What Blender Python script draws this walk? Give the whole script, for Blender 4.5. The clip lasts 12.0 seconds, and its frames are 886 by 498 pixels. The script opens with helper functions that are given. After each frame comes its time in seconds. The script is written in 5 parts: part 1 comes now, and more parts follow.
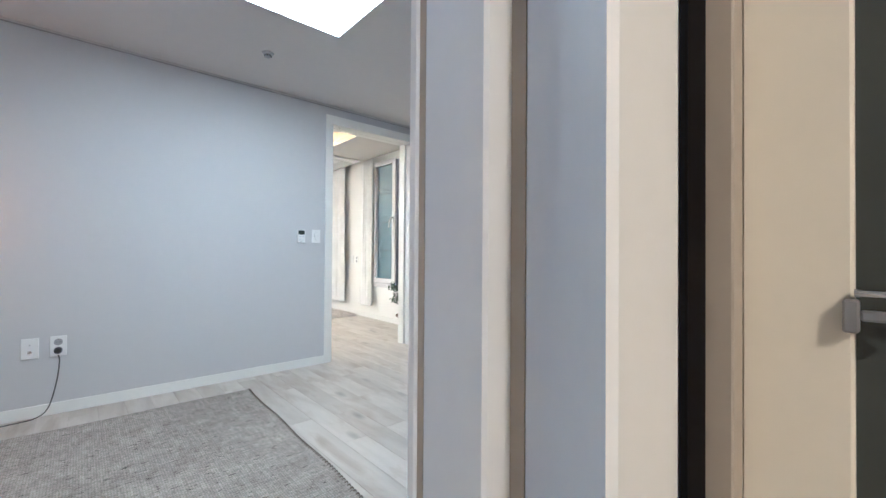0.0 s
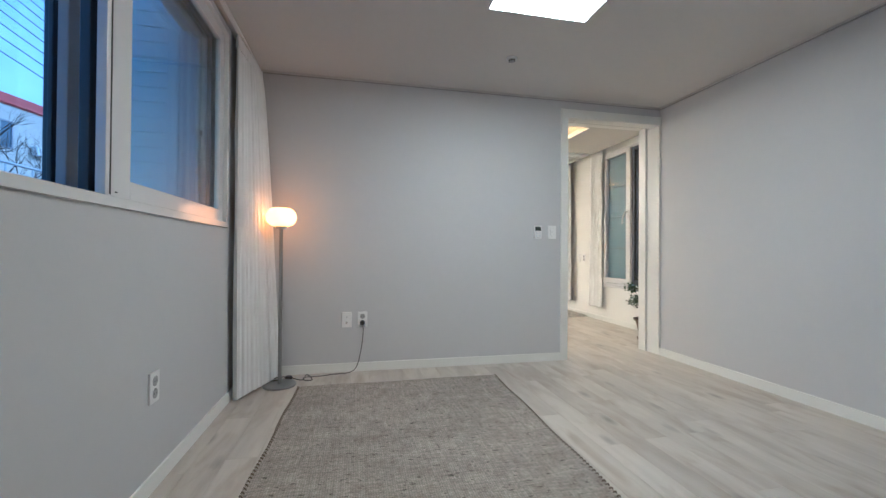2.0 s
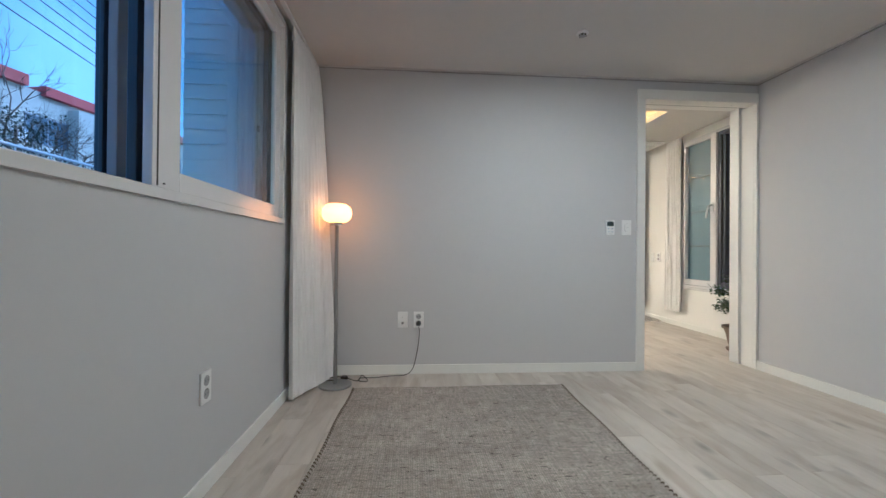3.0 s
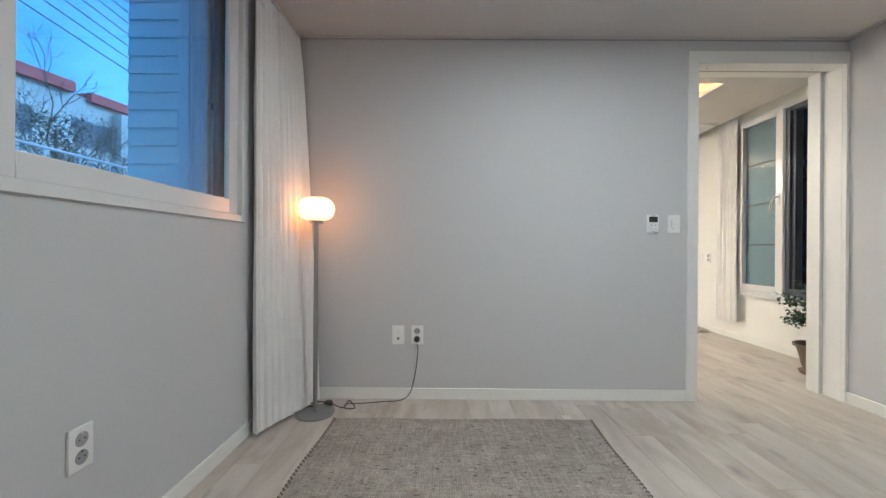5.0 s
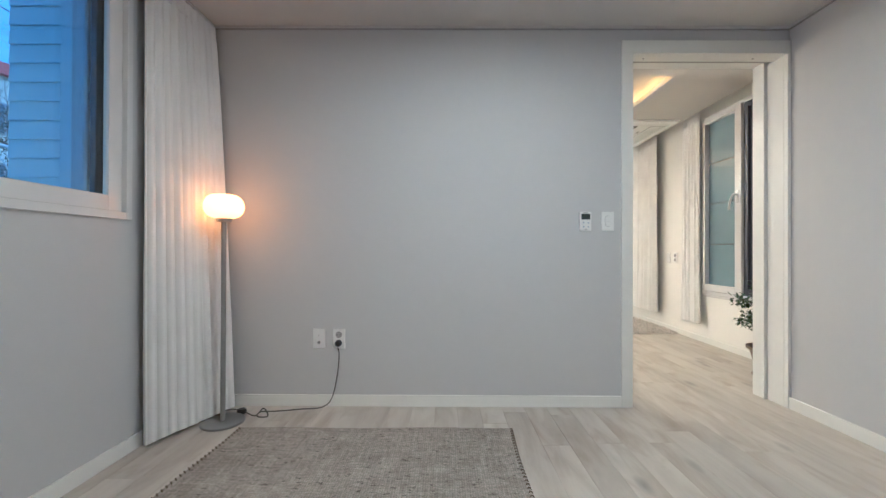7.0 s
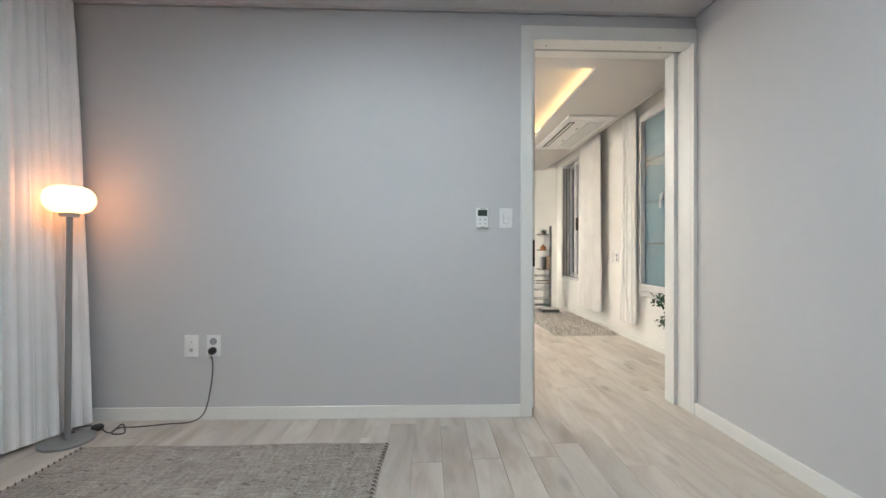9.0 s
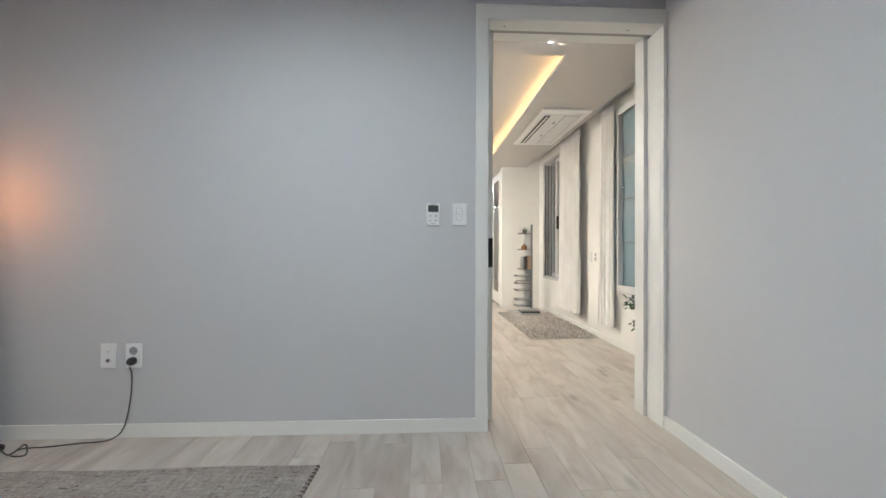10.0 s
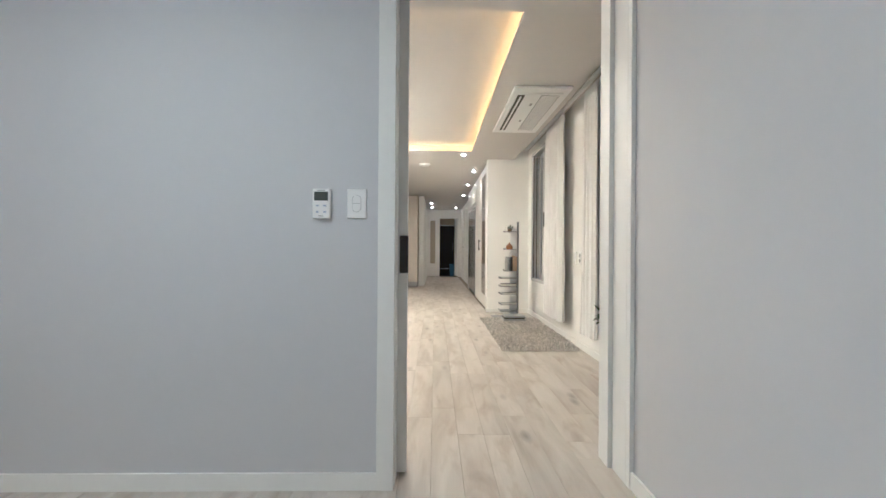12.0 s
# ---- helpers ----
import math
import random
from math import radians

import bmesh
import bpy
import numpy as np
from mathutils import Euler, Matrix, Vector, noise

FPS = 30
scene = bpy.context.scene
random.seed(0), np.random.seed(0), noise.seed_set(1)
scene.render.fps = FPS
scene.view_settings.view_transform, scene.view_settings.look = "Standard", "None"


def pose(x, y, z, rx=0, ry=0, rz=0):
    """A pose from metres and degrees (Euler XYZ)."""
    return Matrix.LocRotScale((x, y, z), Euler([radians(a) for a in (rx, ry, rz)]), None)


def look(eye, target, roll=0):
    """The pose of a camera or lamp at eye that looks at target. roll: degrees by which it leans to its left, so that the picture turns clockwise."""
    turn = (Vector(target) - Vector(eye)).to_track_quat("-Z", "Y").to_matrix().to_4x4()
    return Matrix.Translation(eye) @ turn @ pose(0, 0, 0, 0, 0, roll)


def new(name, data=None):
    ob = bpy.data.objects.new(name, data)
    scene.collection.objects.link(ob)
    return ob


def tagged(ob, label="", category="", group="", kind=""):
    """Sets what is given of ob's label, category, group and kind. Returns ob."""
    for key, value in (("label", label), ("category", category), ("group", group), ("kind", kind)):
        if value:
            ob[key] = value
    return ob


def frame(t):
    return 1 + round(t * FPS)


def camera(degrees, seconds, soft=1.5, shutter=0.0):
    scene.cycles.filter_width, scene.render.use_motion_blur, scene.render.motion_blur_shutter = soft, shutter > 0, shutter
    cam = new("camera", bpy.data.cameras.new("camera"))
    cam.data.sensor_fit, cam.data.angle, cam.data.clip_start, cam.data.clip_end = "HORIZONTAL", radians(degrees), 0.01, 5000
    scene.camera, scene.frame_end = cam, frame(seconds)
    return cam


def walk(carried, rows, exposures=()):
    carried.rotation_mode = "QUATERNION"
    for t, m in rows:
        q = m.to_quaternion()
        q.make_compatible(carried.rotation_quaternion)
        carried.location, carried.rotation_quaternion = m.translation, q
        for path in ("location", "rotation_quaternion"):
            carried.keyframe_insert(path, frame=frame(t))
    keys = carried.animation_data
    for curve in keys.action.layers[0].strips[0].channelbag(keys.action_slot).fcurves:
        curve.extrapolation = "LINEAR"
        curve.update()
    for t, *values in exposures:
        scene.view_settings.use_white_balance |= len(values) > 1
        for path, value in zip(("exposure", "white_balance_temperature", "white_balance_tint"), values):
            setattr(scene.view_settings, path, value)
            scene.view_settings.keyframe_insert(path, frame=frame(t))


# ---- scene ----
cam = camera(95.7, 12.0)
PATH = [
    (0, (0.519, 0.668, 0.966), (1.858, 2.154, 0.986), 0.4),
    (0.5, (0.478, 0.689, 0.97), (1.59, 2.352, 0.987), 0.5),
    (1, (0.441, 0.733, 0.961), (1.307, 2.536, 0.979), 0.5),
    (1.5, (0.394, 0.75, 0.952), (1.02, 2.65, 0.967), 0.5),
    (2, (0.373, 0.787, 0.921), (0.795, 2.742, 0.939), 0.4),
    (2.5, (0.382, 0.881, 0.905), (0.64, 2.864, 0.922), 0.4),
    (3, (0.382, 0.982, 0.906), (0.528, 2.977, 0.919), 0.5),
    (5, (0.592, 1.459, 0.938), (0.583, 3.459, 0.937), 0.4),
    (5.5, (0.664, 1.536, 0.941), (0.649, 3.536, 0.939), 0.3),
    (6, (0.784, 1.568, 0.929), (0.771, 3.568, 0.934), 0.3),
    (6.5, (0.929, 1.571, 0.939), (0.91, 3.571, 0.936), 0.3),
    (7, (1.05, 1.577, 0.923), (1.041, 3.577, 0.933), 0.2),
    (9, (1.594, 1.744, 0.917), (1.658, 3.743, 0.928), 0.2),
    (9.5, (1.707, 1.82, 0.919), (1.789, 3.818, 0.928), 0.2),
    (10, (1.836, 1.93, 0.918), (1.931, 3.928, 0.926), 0.2),
    (10.5, (1.961, 2.061, 0.923), (2.056, 4.059, 0.93), 0.2),
    (11, (2.087, 2.181, 0.928), (2.172, 4.179, 0.928), 0.3),
    (11.5, (2.218, 2.287, 0.942), (2.281, 4.286, 0.94), 0.4),
    (12, (2.318, 2.41, 0.929), (2.357, 4.41, 0.931), 0.4),
]
EXPOSURES = [(0.0, 0.84, 3720, 12), (1.0, 0.64, 3800, 12), (2.0, 0.36, 3950, 12), (3.0, 0.25, 4000, 12), (5.0, 0.42, 4010, 12), (7.0, 0.42, 3970, 12), (9.0, 0.49, 3940, 12), (10.0, 0.42, 3930, 12), (12.0, 0.40, 3920, 12)]
walk(cam, [(t, look(eye, target, roll)) for t, eye, target, roll in PATH], EXPOSURES)

# ---- world and large lights ----
world = bpy.data.worlds.new("sky")
scene.world = world
world.use_nodes = True
wt = world.node_tree
wt.nodes.clear()
wo = wt.nodes.new("ShaderNodeOutputWorld")
wb = wt.nodes.new("ShaderNodeBackground")
ws = wt.nodes.new("ShaderNodeTexSky")
ws.sky_type, ws.sun_disc = "NISHITA", False
ws.dust_density, ws.ozone_density, ws.air_density = 0.9, 2.2, 1.4
ws.sun_elevation, ws.sun_rotation = radians(34), radians(60)
# thin cloud over the clear sky
wc = wt.nodes.new("ShaderNodeTexCoord")
wn = wt.nodes.new("ShaderNodeTexNoise")
wn.inputs["Scale"].default_value, wn.inputs["Detail"].default_value = 3.2, 7
wr = wt.nodes.new("ShaderNodeValToRGB")
wr.color_ramp.elements[0].position, wr.color_ramp.elements[1].position = 0.42, 0.78
wr.color_ramp.elements[1].color = (0.75, 0.75, 0.75, 1)
wm = wt.nodes.new("ShaderNodeMix")
wm.data_type = "RGBA"
wm.inputs["B"].default_value = (6.4, 7.9, 8.9, 1)
wt.links.new(wc.outputs["Generated"], wn.inputs["Vector"])
wt.links.new(wn.outputs["Fac"], wr.inputs["Fac"])
wt.links.new(wr.outputs["Color"], wm.inputs["Factor"])
wt.links.new(ws.outputs["Color"], wm.inputs["A"])
wt.links.new(wm.outputs["Result"], wb.inputs["Color"])
wt.links.new(wb.outputs["Background"], wo.inputs["Surface"])
wb.inputs["Strength"].default_value = 0.15

sun = new("sun", bpy.data.lights.new("sun", "SUN"))
sun.data.energy, sun.data.angle, sun.data.color = 1.1, radians(10), (1, 0.95, 0.88)
sun.matrix_world = look((20, 12, 12), (0, 10, 0))

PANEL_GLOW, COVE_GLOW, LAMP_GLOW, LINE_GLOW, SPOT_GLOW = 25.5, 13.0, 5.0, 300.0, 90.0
SPOT_WATTS, LOBBY_WATTS = 15.0, 24.0


# ---- materials ----
def mat(name, colour, rough=0.6, metal=0.0, vary=0.06, scale=6.0, bump=0.0, bump_scale=200.0, stretch=(1, 1, 1), coat=0.0, island=0.0, specular=0.5):
    """Base colour varied at two scales, with a fine relief."""
    m = bpy.data.materials.new(name)
    m.use_nodes = True
    t = m.node_tree
    b = t.nodes["Principled BSDF"]
    b.inputs["Roughness"].default_value, b.inputs["Metallic"].default_value = rough, metal
    b.inputs["Specular IOR Level"].default_value = specular
    b.inputs["Coat Weight"].default_value = coat
    tc = t.nodes.new("ShaderNodeTexCoord")
    mp = t.nodes.new("ShaderNodeMapping")
    mp.inputs["Scale"].default_value = stretch
    t.links.new(tc.outputs["Object"], mp.inputs["Vector"])
    n1 = t.nodes.new("ShaderNodeTexNoise")
    n1.inputs["Scale"].default_value, n1.inputs["Detail"].default_value = scale * 0.2, 3
    n2 = t.nodes.new("ShaderNodeTexNoise")
    n2.inputs["Scale"].default_value, n2.inputs["Detail"].default_value = scale * 4, 5
    add = t.nodes.new("ShaderNodeMath")
    add.operation = "ADD"
    t.links.new(mp.outputs["Vector"], n1.inputs["Vector"])
    t.links.new(mp.outputs["Vector"], n2.inputs["Vector"])
    t.links.new(n1.outputs["Fac"], add.inputs[0])
    t.links.new(n2.outputs["Fac"], add.inputs[1])
    rg = t.nodes.new("ShaderNodeMapRange")
    rg.inputs["From Min"].default_value, rg.inputs["From Max"].default_value = 0.6, 1.4
    rg.inputs["To Min"].default_value, rg.inputs["To Max"].default_value = 1 - vary, 1 + vary
    t.links.new(add.outputs[0], rg.inputs["Value"])
    hs = t.nodes.new("ShaderNodeHueSaturation")
    hs.inputs["Color"].default_value = (*colour, 1)
    if island:
        gi = t.nodes.new("ShaderNodeNewGeometry")
        ri = t.nodes.new("ShaderNodeMapRange")
        ri.inputs["To Min"].default_value, ri.inputs["To Max"].default_value = 1 - island, 1 + island
        t.links.new(gi.outputs["Random Per Island"], ri.inputs["Value"])
        mi = t.nodes.new("ShaderNodeMath")
        mi.operation = "MULTIPLY"
        t.links.new(rg.outputs["Result"], mi.inputs[0])
        t.links.new(ri.outputs["Result"], mi.inputs[1])
        t.links.new(mi.outputs[0], hs.inputs["Value"])
    else:
        t.links.new(rg.outputs["Result"], hs.inputs["Value"])
    t.links.new(hs.outputs["Color"], b.inputs["Base Color"])
    rr = t.nodes.new("ShaderNodeMapRange")
    rr.inputs["To Min"].default_value, rr.inputs["To Max"].default_value = max(0.02, rough - 0.08), min(1, rough + 0.08)
    t.links.new(n1.outputs["Fac"], rr.inputs["Value"])
    t.links.new(rr.outputs["Result"], b.inputs["Roughness"])
    if bump:
        n3 = t.nodes.new("ShaderNodeTexNoise")
        n3.inputs["Scale"].default_value, n3.inputs["Detail"].default_value = bump_scale, 3
        bp = t.nodes.new("ShaderNodeBump")
        bp.inputs["Strength"].default_value, bp.inputs["Distance"].default_value = bump, 0.002
        t.links.new(mp.outputs["Vector"], n3.inputs["Vector"])
        t.links.new(n3.outputs["Fac"], bp.inputs["Height"])
        t.links.new(bp.outputs["Normal"], b.inputs["Normal"])
    return m


def glow(name, colour, strength):
    m = bpy.data.materials.new(name)
    m.use_nodes = True
    b = m.node_tree.nodes["Principled BSDF"]
    b.inputs["Base Color"].default_value = (0.8, 0.8, 0.8, 1)
    b.inputs["Emission Color"].default_value = (*colour, 1)
    b.inputs["Emission Strength"].default_value = strength
    return m


def glass_mat(name, colour=(1.0, 1.0, 1.0), rough=0.0):
    m = bpy.data.materials.new(name)
    m.use_nodes = True
    b = m.node_tree.nodes["Principled BSDF"]
    b.inputs["Base Color"].default_value = (*colour, 1)
    b.inputs["Roughness"].default_value = rough
    b.inputs["Transmission Weight"].default_value = 1.0
    b.inputs["IOR"].default_value = 1.45
    return m


def wood_floor_mat():
    """Pale washed oak: long grain, cathedral figure, knots, and a tone for each board."""
    m = bpy.data.materials.new("washed_oak")
    m.use_nodes = True
    t = m.node_tree
    b = t.nodes["Principled BSDF"]
    tc = t.nodes.new("ShaderNodeTexCoord")
    oi = t.nodes.new("ShaderNodeObjectInfo")
    gi = t.nodes.new("ShaderNodeNewGeometry")
    sm = t.nodes.new("ShaderNodeMath")
    sm.operation = "ADD"
    t.links.new(oi.outputs["Random"], sm.inputs[0])
    t.links.new(gi.outputs["Random Per Island"], sm.inputs[1])
    fr = t.nodes.new("ShaderNodeMath")
    fr.operation = "FRACT"
    t.links.new(sm.outputs[0], fr.inputs[0])
    off = t.nodes.new("ShaderNodeVectorMath")
    off.operation = "ADD"
    sc = t.nodes.new("ShaderNodeVectorMath")
    sc.operation = "SCALE"
    sc.inputs[0].default_value = (17.0, 31.0, 5.0)
    t.links.new(fr.outputs[0], sc.inputs["Scale"])
    t.links.new(gi.outputs["Position"], off.inputs[0])
    t.links.new(sc.outputs["Vector"], off.inputs[1])
    mp = t.nodes.new("ShaderNodeMapping")
    mp.inputs["Scale"].default_value = (5.5, 1.0, 1.0)
    t.links.new(off.outputs["Vector"], mp.inputs["Vector"])
    figure = t.nodes.new("ShaderNodeTexNoise")
    figure.inputs["Scale"].default_value, figure.inputs["Detail"].default_value, figure.inputs["Distortion"].default_value = 1.4, 6, 0.8
    t.links.new(mp.outputs["Vector"], figure.inputs["Vector"])
    mp2 = t.nodes.new("ShaderNodeMapping")
    mp2.inputs["Scale"].default_value = (160.0, 6.0, 1.0)
    t.links.new(off.outputs["Vector"], mp2.inputs["Vector"])
    grain = t.nodes.new("ShaderNodeTexNoise")
    grain.inputs["Scale"].default_value, grain.inputs["Detail"].default_value = 1.0, 4
    t.links.new(mp2.outputs["Vector"], grain.inputs["Vector"])
    ramp = t.nodes.new("ShaderNodeValToRGB")
    e = ramp.color_ramp.elements
    e[0].position, e[0].color = 0.26, (0.40, 0.352, 0.294, 1)
    e[1].position, e[1].color = 0.66, (0.59, 0.544, 0.477, 1)
    mid = ramp.color_ramp.elements.new(0.46)
    mid.color = (0.51, 0.465, 0.402, 1)
    t.links.new(figure.outputs["Fac"], ramp.inputs["Fac"])
    # knots: sparse dark spots stretched along the board
    mp3 = t.nodes.new("ShaderNodeMapping")
    mp3.inputs["Scale"].default_value = (5.0, 1.9, 1.0)
    t.links.new(off.outputs["Vector"], mp3.inputs["Vector"])
    vor = t.nodes.new("ShaderNodeTexVoronoi")
    vor.inputs["Scale"].default_value = 1.0
    t.links.new(mp3.outputs["Vector"], vor.inputs["Vector"])
    kr = t.nodes.new("ShaderNodeMapRange")
    kr.inputs["From Min"].default_value, kr.inputs["From Max"].default_value = 0.02, 0.16
    kr.inputs["To Min"].default_value, kr.inputs["To Max"].default_value = 0.55, 1.0
    t.links.new(vor.outputs["Distance"], kr.inputs["Value"])
    gr = t.nodes.new("ShaderNodeMapRange")
    gr.inputs["To Min"].default_value, gr.inputs["To Max"].default_value = 0.93, 1.05
    t.links.new(grain.outputs["Fac"], gr.inputs["Value"])
    tone = t.nodes.new("ShaderNodeMapRange")
    tone.inputs["To Min"].default_value, tone.inputs["To Max"].default_value = 0.94, 1.05
    t.links.new(fr.outputs[0], tone.inputs["Value"])
    mu = t.nodes.new("ShaderNodeMath")
    mu.operation = "MULTIPLY"
    t.links.new(gr.outputs["Result"], mu.inputs[0])
    t.links.new(tone.outputs["Result"], mu.inputs[1])
    mu2 = t.nodes.new("ShaderNodeMath")
    mu2.operation = "MULTIPLY"
    t.links.new(mu.outputs[0], mu2.inputs[0])
    t.links.new(kr.outputs["Result"], mu2.inputs[1])
    # brown smoky patches that run along the boards
    mp4 = t.nodes.new("ShaderNodeMapping")
    mp4.inputs["Scale"].default_value = (9.0, 2.6, 1.0)
    t.links.new(off.outputs["Vector"], mp4.inputs["Vector"])
    smoke = t.nodes.new("ShaderNodeTexNoise")
    smoke.inputs["Scale"].default_value, smoke.inputs["Detail"].default_value, smoke.inputs["Distortion"].default_value = 1.0, 4, 0.6
    t.links.new(mp4.outputs["Vector"], smoke.inputs["Vector"])
    sr = t.nodes.new("ShaderNodeMapRange")
    sr.inputs["From Min"].default_value, sr.inputs["From Max"].default_value = 0.52, 0.74
    sr.inputs["To Min"].default_value, sr.inputs["To Max"].default_value = 0.0, 0.7
    t.links.new(smoke.outputs["Fac"], sr.inputs["Value"])
    tan = t.nodes.new("ShaderNodeMix")
    tan.data_type = "RGBA"
    tan.inputs["B"].default_value = (0.34, 0.275, 0.205, 1)
    t.links.new(sr.outputs["Result"], tan.inputs["Factor"])
    t.links.new(ramp.outputs["Color"], tan.inputs["A"])
    hs = t.nodes.new("ShaderNodeHueSaturation")
    t.links.new(tan.outputs["Result"], hs.inputs["Color"])
    t.links.new(mu2.outputs[0], hs.inputs["Value"])
    t.links.new(hs.outputs["Color"], b.inputs["Base Color"])
    rr = t.nodes.new("ShaderNodeMapRange")
    rr.inputs["To Min"].default_value, rr.inputs["To Max"].default_value = 0.34, 0.5
    t.links.new(figure.outputs["Fac"], rr.inputs["Value"])
    t.links.new(rr.outputs["Result"], b.inputs["Roughness"])
    bp = t.nodes.new("ShaderNodeBump")
    bp.inputs["Strength"].default_value, bp.inputs["Distance"].default_value = 0.25, 0.0006
    t.links.new(grain.outputs["Fac"], bp.inputs["Height"])
    t.links.new(bp.outputs["Normal"], b.inputs["Normal"])
    return m


M_WALL = mat("wall_paper", (0.571, 0.569, 0.578), 0.75, vary=0.012, scale=5, bump=0.12, bump_scale=420)
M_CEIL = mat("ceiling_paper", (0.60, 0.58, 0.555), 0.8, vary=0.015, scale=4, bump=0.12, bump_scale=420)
M_LIVING = mat("living_wall_paper", (0.82, 0.81, 0.775), 0.75, vary=0.012, scale=5, bump=0.1, bump_scale=420)
M_TRIM = mat("trim_paint", (0.79, 0.785, 0.75), 0.6, vary=0.02, scale=8, bump=0.05, bump_scale=90)
M_UPVC = mat("window_plastic", (0.72, 0.71, 0.71), 0.18, vary=0.015, scale=6)
M_GREYFRAME = mat("grey_sash", (0.30, 0.31, 0.345), 0.4, vary=0.02)
# near black puts the shade on these sashes into their colour
M_SHADED_SASH = mat("sash_shade_dark", (0.03, 0.038, 0.052), 0.4, vary=0.03)
# blue grey puts sky light and shade into the frame's colour
M_BLUECAST_FRAME = mat("blue_cast_frame", (0.42, 0.45, 0.50), 0.4, vary=0.03)
M_DARKFRAME = mat("dark_sash", (0.05, 0.055, 0.07), 0.4, vary=0.05)
M_GLASS = glass_mat("clear_glass")
M_TINTED = glass_mat("blue_green_glass", (0.845, 0.96, 1.0))
M_OAK = wood_floor_mat()
M_JOINT = mat("joint_dark", (0.34, 0.30, 0.25), 0.8)
M_CHROME = mat("brushed_steel", (0.55, 0.55, 0.55), 0.28, 1.0, vary=0.04, scale=10)
M_POLE = mat("grey_steel", (0.36, 0.36, 0.355), 0.36, 0.85, vary=0.05, scale=14)
M_BLACK = mat("black_plastic", (0.02, 0.02, 0.021), 0.45, vary=0.1)
M_PLASTIC = mat("white_plastic", (0.8, 0.8, 0.79), 0.32, vary=0.01)
M_SOCKET = mat("socket_grey", (0.33, 0.33, 0.34), 0.5, vary=0.03)
M_PANEL = glow("panel_diffuser", (1.0, 0.75, 0.395), PANEL_GLOW)
M_COVE = glow("cove_strip", (1.0, 0.43, 0.06), COVE_GLOW)
M_SHADE = glow("opal_shade", (1.0, 0.28, 0.03), LAMP_GLOW)
M_LINE = glow("added_linear_lamp", (1.0, 0.655, 0.285), LINE_GLOW)
M_SPOT = glow("downlight_lens", (1.0, 0.70, 0.38), SPOT_GLOW)


# ---- building helpers ----
def box(bm, x0, x1, y0, y1, z0, z1):
    v = [bm.verts.new(p) for p in ((x0, y0, z0), (x1, y0, z0), (x1, y1, z0), (x0, y1, z0), (x0, y0, z1), (x1, y0, z1), (x1, y1, z1), (x0, y1, z1))]
    for f in ((3, 2, 1, 0), (4, 5, 6, 7), (0, 1, 5, 4), (1, 2, 6, 5), (2, 3, 7, 6), (3, 0, 4, 7)):
        bm.faces.new([v[i] for i in f])
    return bm


def boxes(*rows, bevel=0.0, segments=2):
    bm = bmesh.new()
    for r in rows:
        box(bm, *r)
    if bevel:
        bmesh.ops.bevel(bm, geom=list(bm.edges), offset=bevel, segments=segments, profile=0.5, affect="EDGES")
    return bm


def link(name, bm, material, smooth=False):
    me = bpy.data.meshes.new(name)
    bmesh.ops.recalc_face_normals(bm, faces=list(bm.faces))
    bm.to_mesh(me)
    bm.free()
    for one in (material if isinstance(material, (list, tuple)) else [material]):
        me.materials.append(one)
    if smooth:
        me.shade_smooth()
        me.set_sharp_from_angle(angle=radians(40))
    return new(name, me)


def thing(name, bm, material, label, category, kind="", group="", smooth=False):
    return tagged(link(name, bm, material, smooth), label, category, group, kind)


def base(name, place, label, category, group="", kind=""):
    ob = new(name)
    ob.location = place
    ob.empty_display_size = 0.05
    return tagged(ob, label, category, group, kind)


def part(name, bm, material, parent, label="", smooth=False):
    """One mesh under a thing or a part; its coordinates are the world's."""
    ob = link(name, bm, material, smooth)
    ob.parent = parent
    if parent.type == "EMPTY":
        ob.matrix_parent_inverse = Matrix.Translation(-parent.location)
    if label:
        tagged(ob, label)
    return ob


def lathe(profile, centre=(0, 0, 0), steps=40):
    """Turned body about z from (radius, height) pairs."""
    bm = bmesh.new()
    rings = []
    for r, z in profile:
        if r < 1e-5:
            rings.append([bm.verts.new((centre[0], centre[1], centre[2] + z))])
        else:
            rings.append([bm.verts.new((centre[0] + r * math.cos(2 * math.pi * i / steps), centre[1] + r * math.sin(2 * math.pi * i / steps), centre[2] + z)) for i in range(steps)])
    for a, b in zip(rings, rings[1:]):
        for i in range(steps):
            j = (i + 1) % steps
            if len(a) == 1 and len(b) == 1:
                continue
            if len(a) == 1:
                bm.faces.new((a[0], b[j], b[i]))
            elif len(b) == 1:
                bm.faces.new((a[i], a[j], b[0]))
            else:
                bm.faces.new((a[i], a[j], b[j], b[i]))
    return bm


def tube(points, radius, sides=8, closed=False):
    """A round bar or cable along points; radius is a number or one for each point."""
    bm = bmesh.new()
    pts = [Vector(p) for p in points]
    rad = radius if isinstance(radius, (list, tuple)) else [radius] * len(pts)
    rings = []
    side = None
    for i, p in enumerate(pts):
        d = (pts[min(i + 1, len(pts) - 1)] - pts[max(i - 1, 0)]).normalized()
        if side is None:
            side = d.orthogonal().normalized()
        side = (side - d * side.dot(d)).normalized()
        up = d.cross(side)
        rings.append([bm.verts.new(p + rad[i] * (math.cos(2 * math.pi * k / sides) * side + math.sin(2 * math.pi * k / sides) * up)) for k in range(sides)])
    for a, b in zip(rings, rings[1:]):
        for k in range(sides):
            bm.faces.new((a[k], a[(k + 1) % sides], b[(k + 1) % sides], b[k]))
    bm.faces.new(rings[0][::-1])
    bm.faces.new(rings[-1])
    return bm


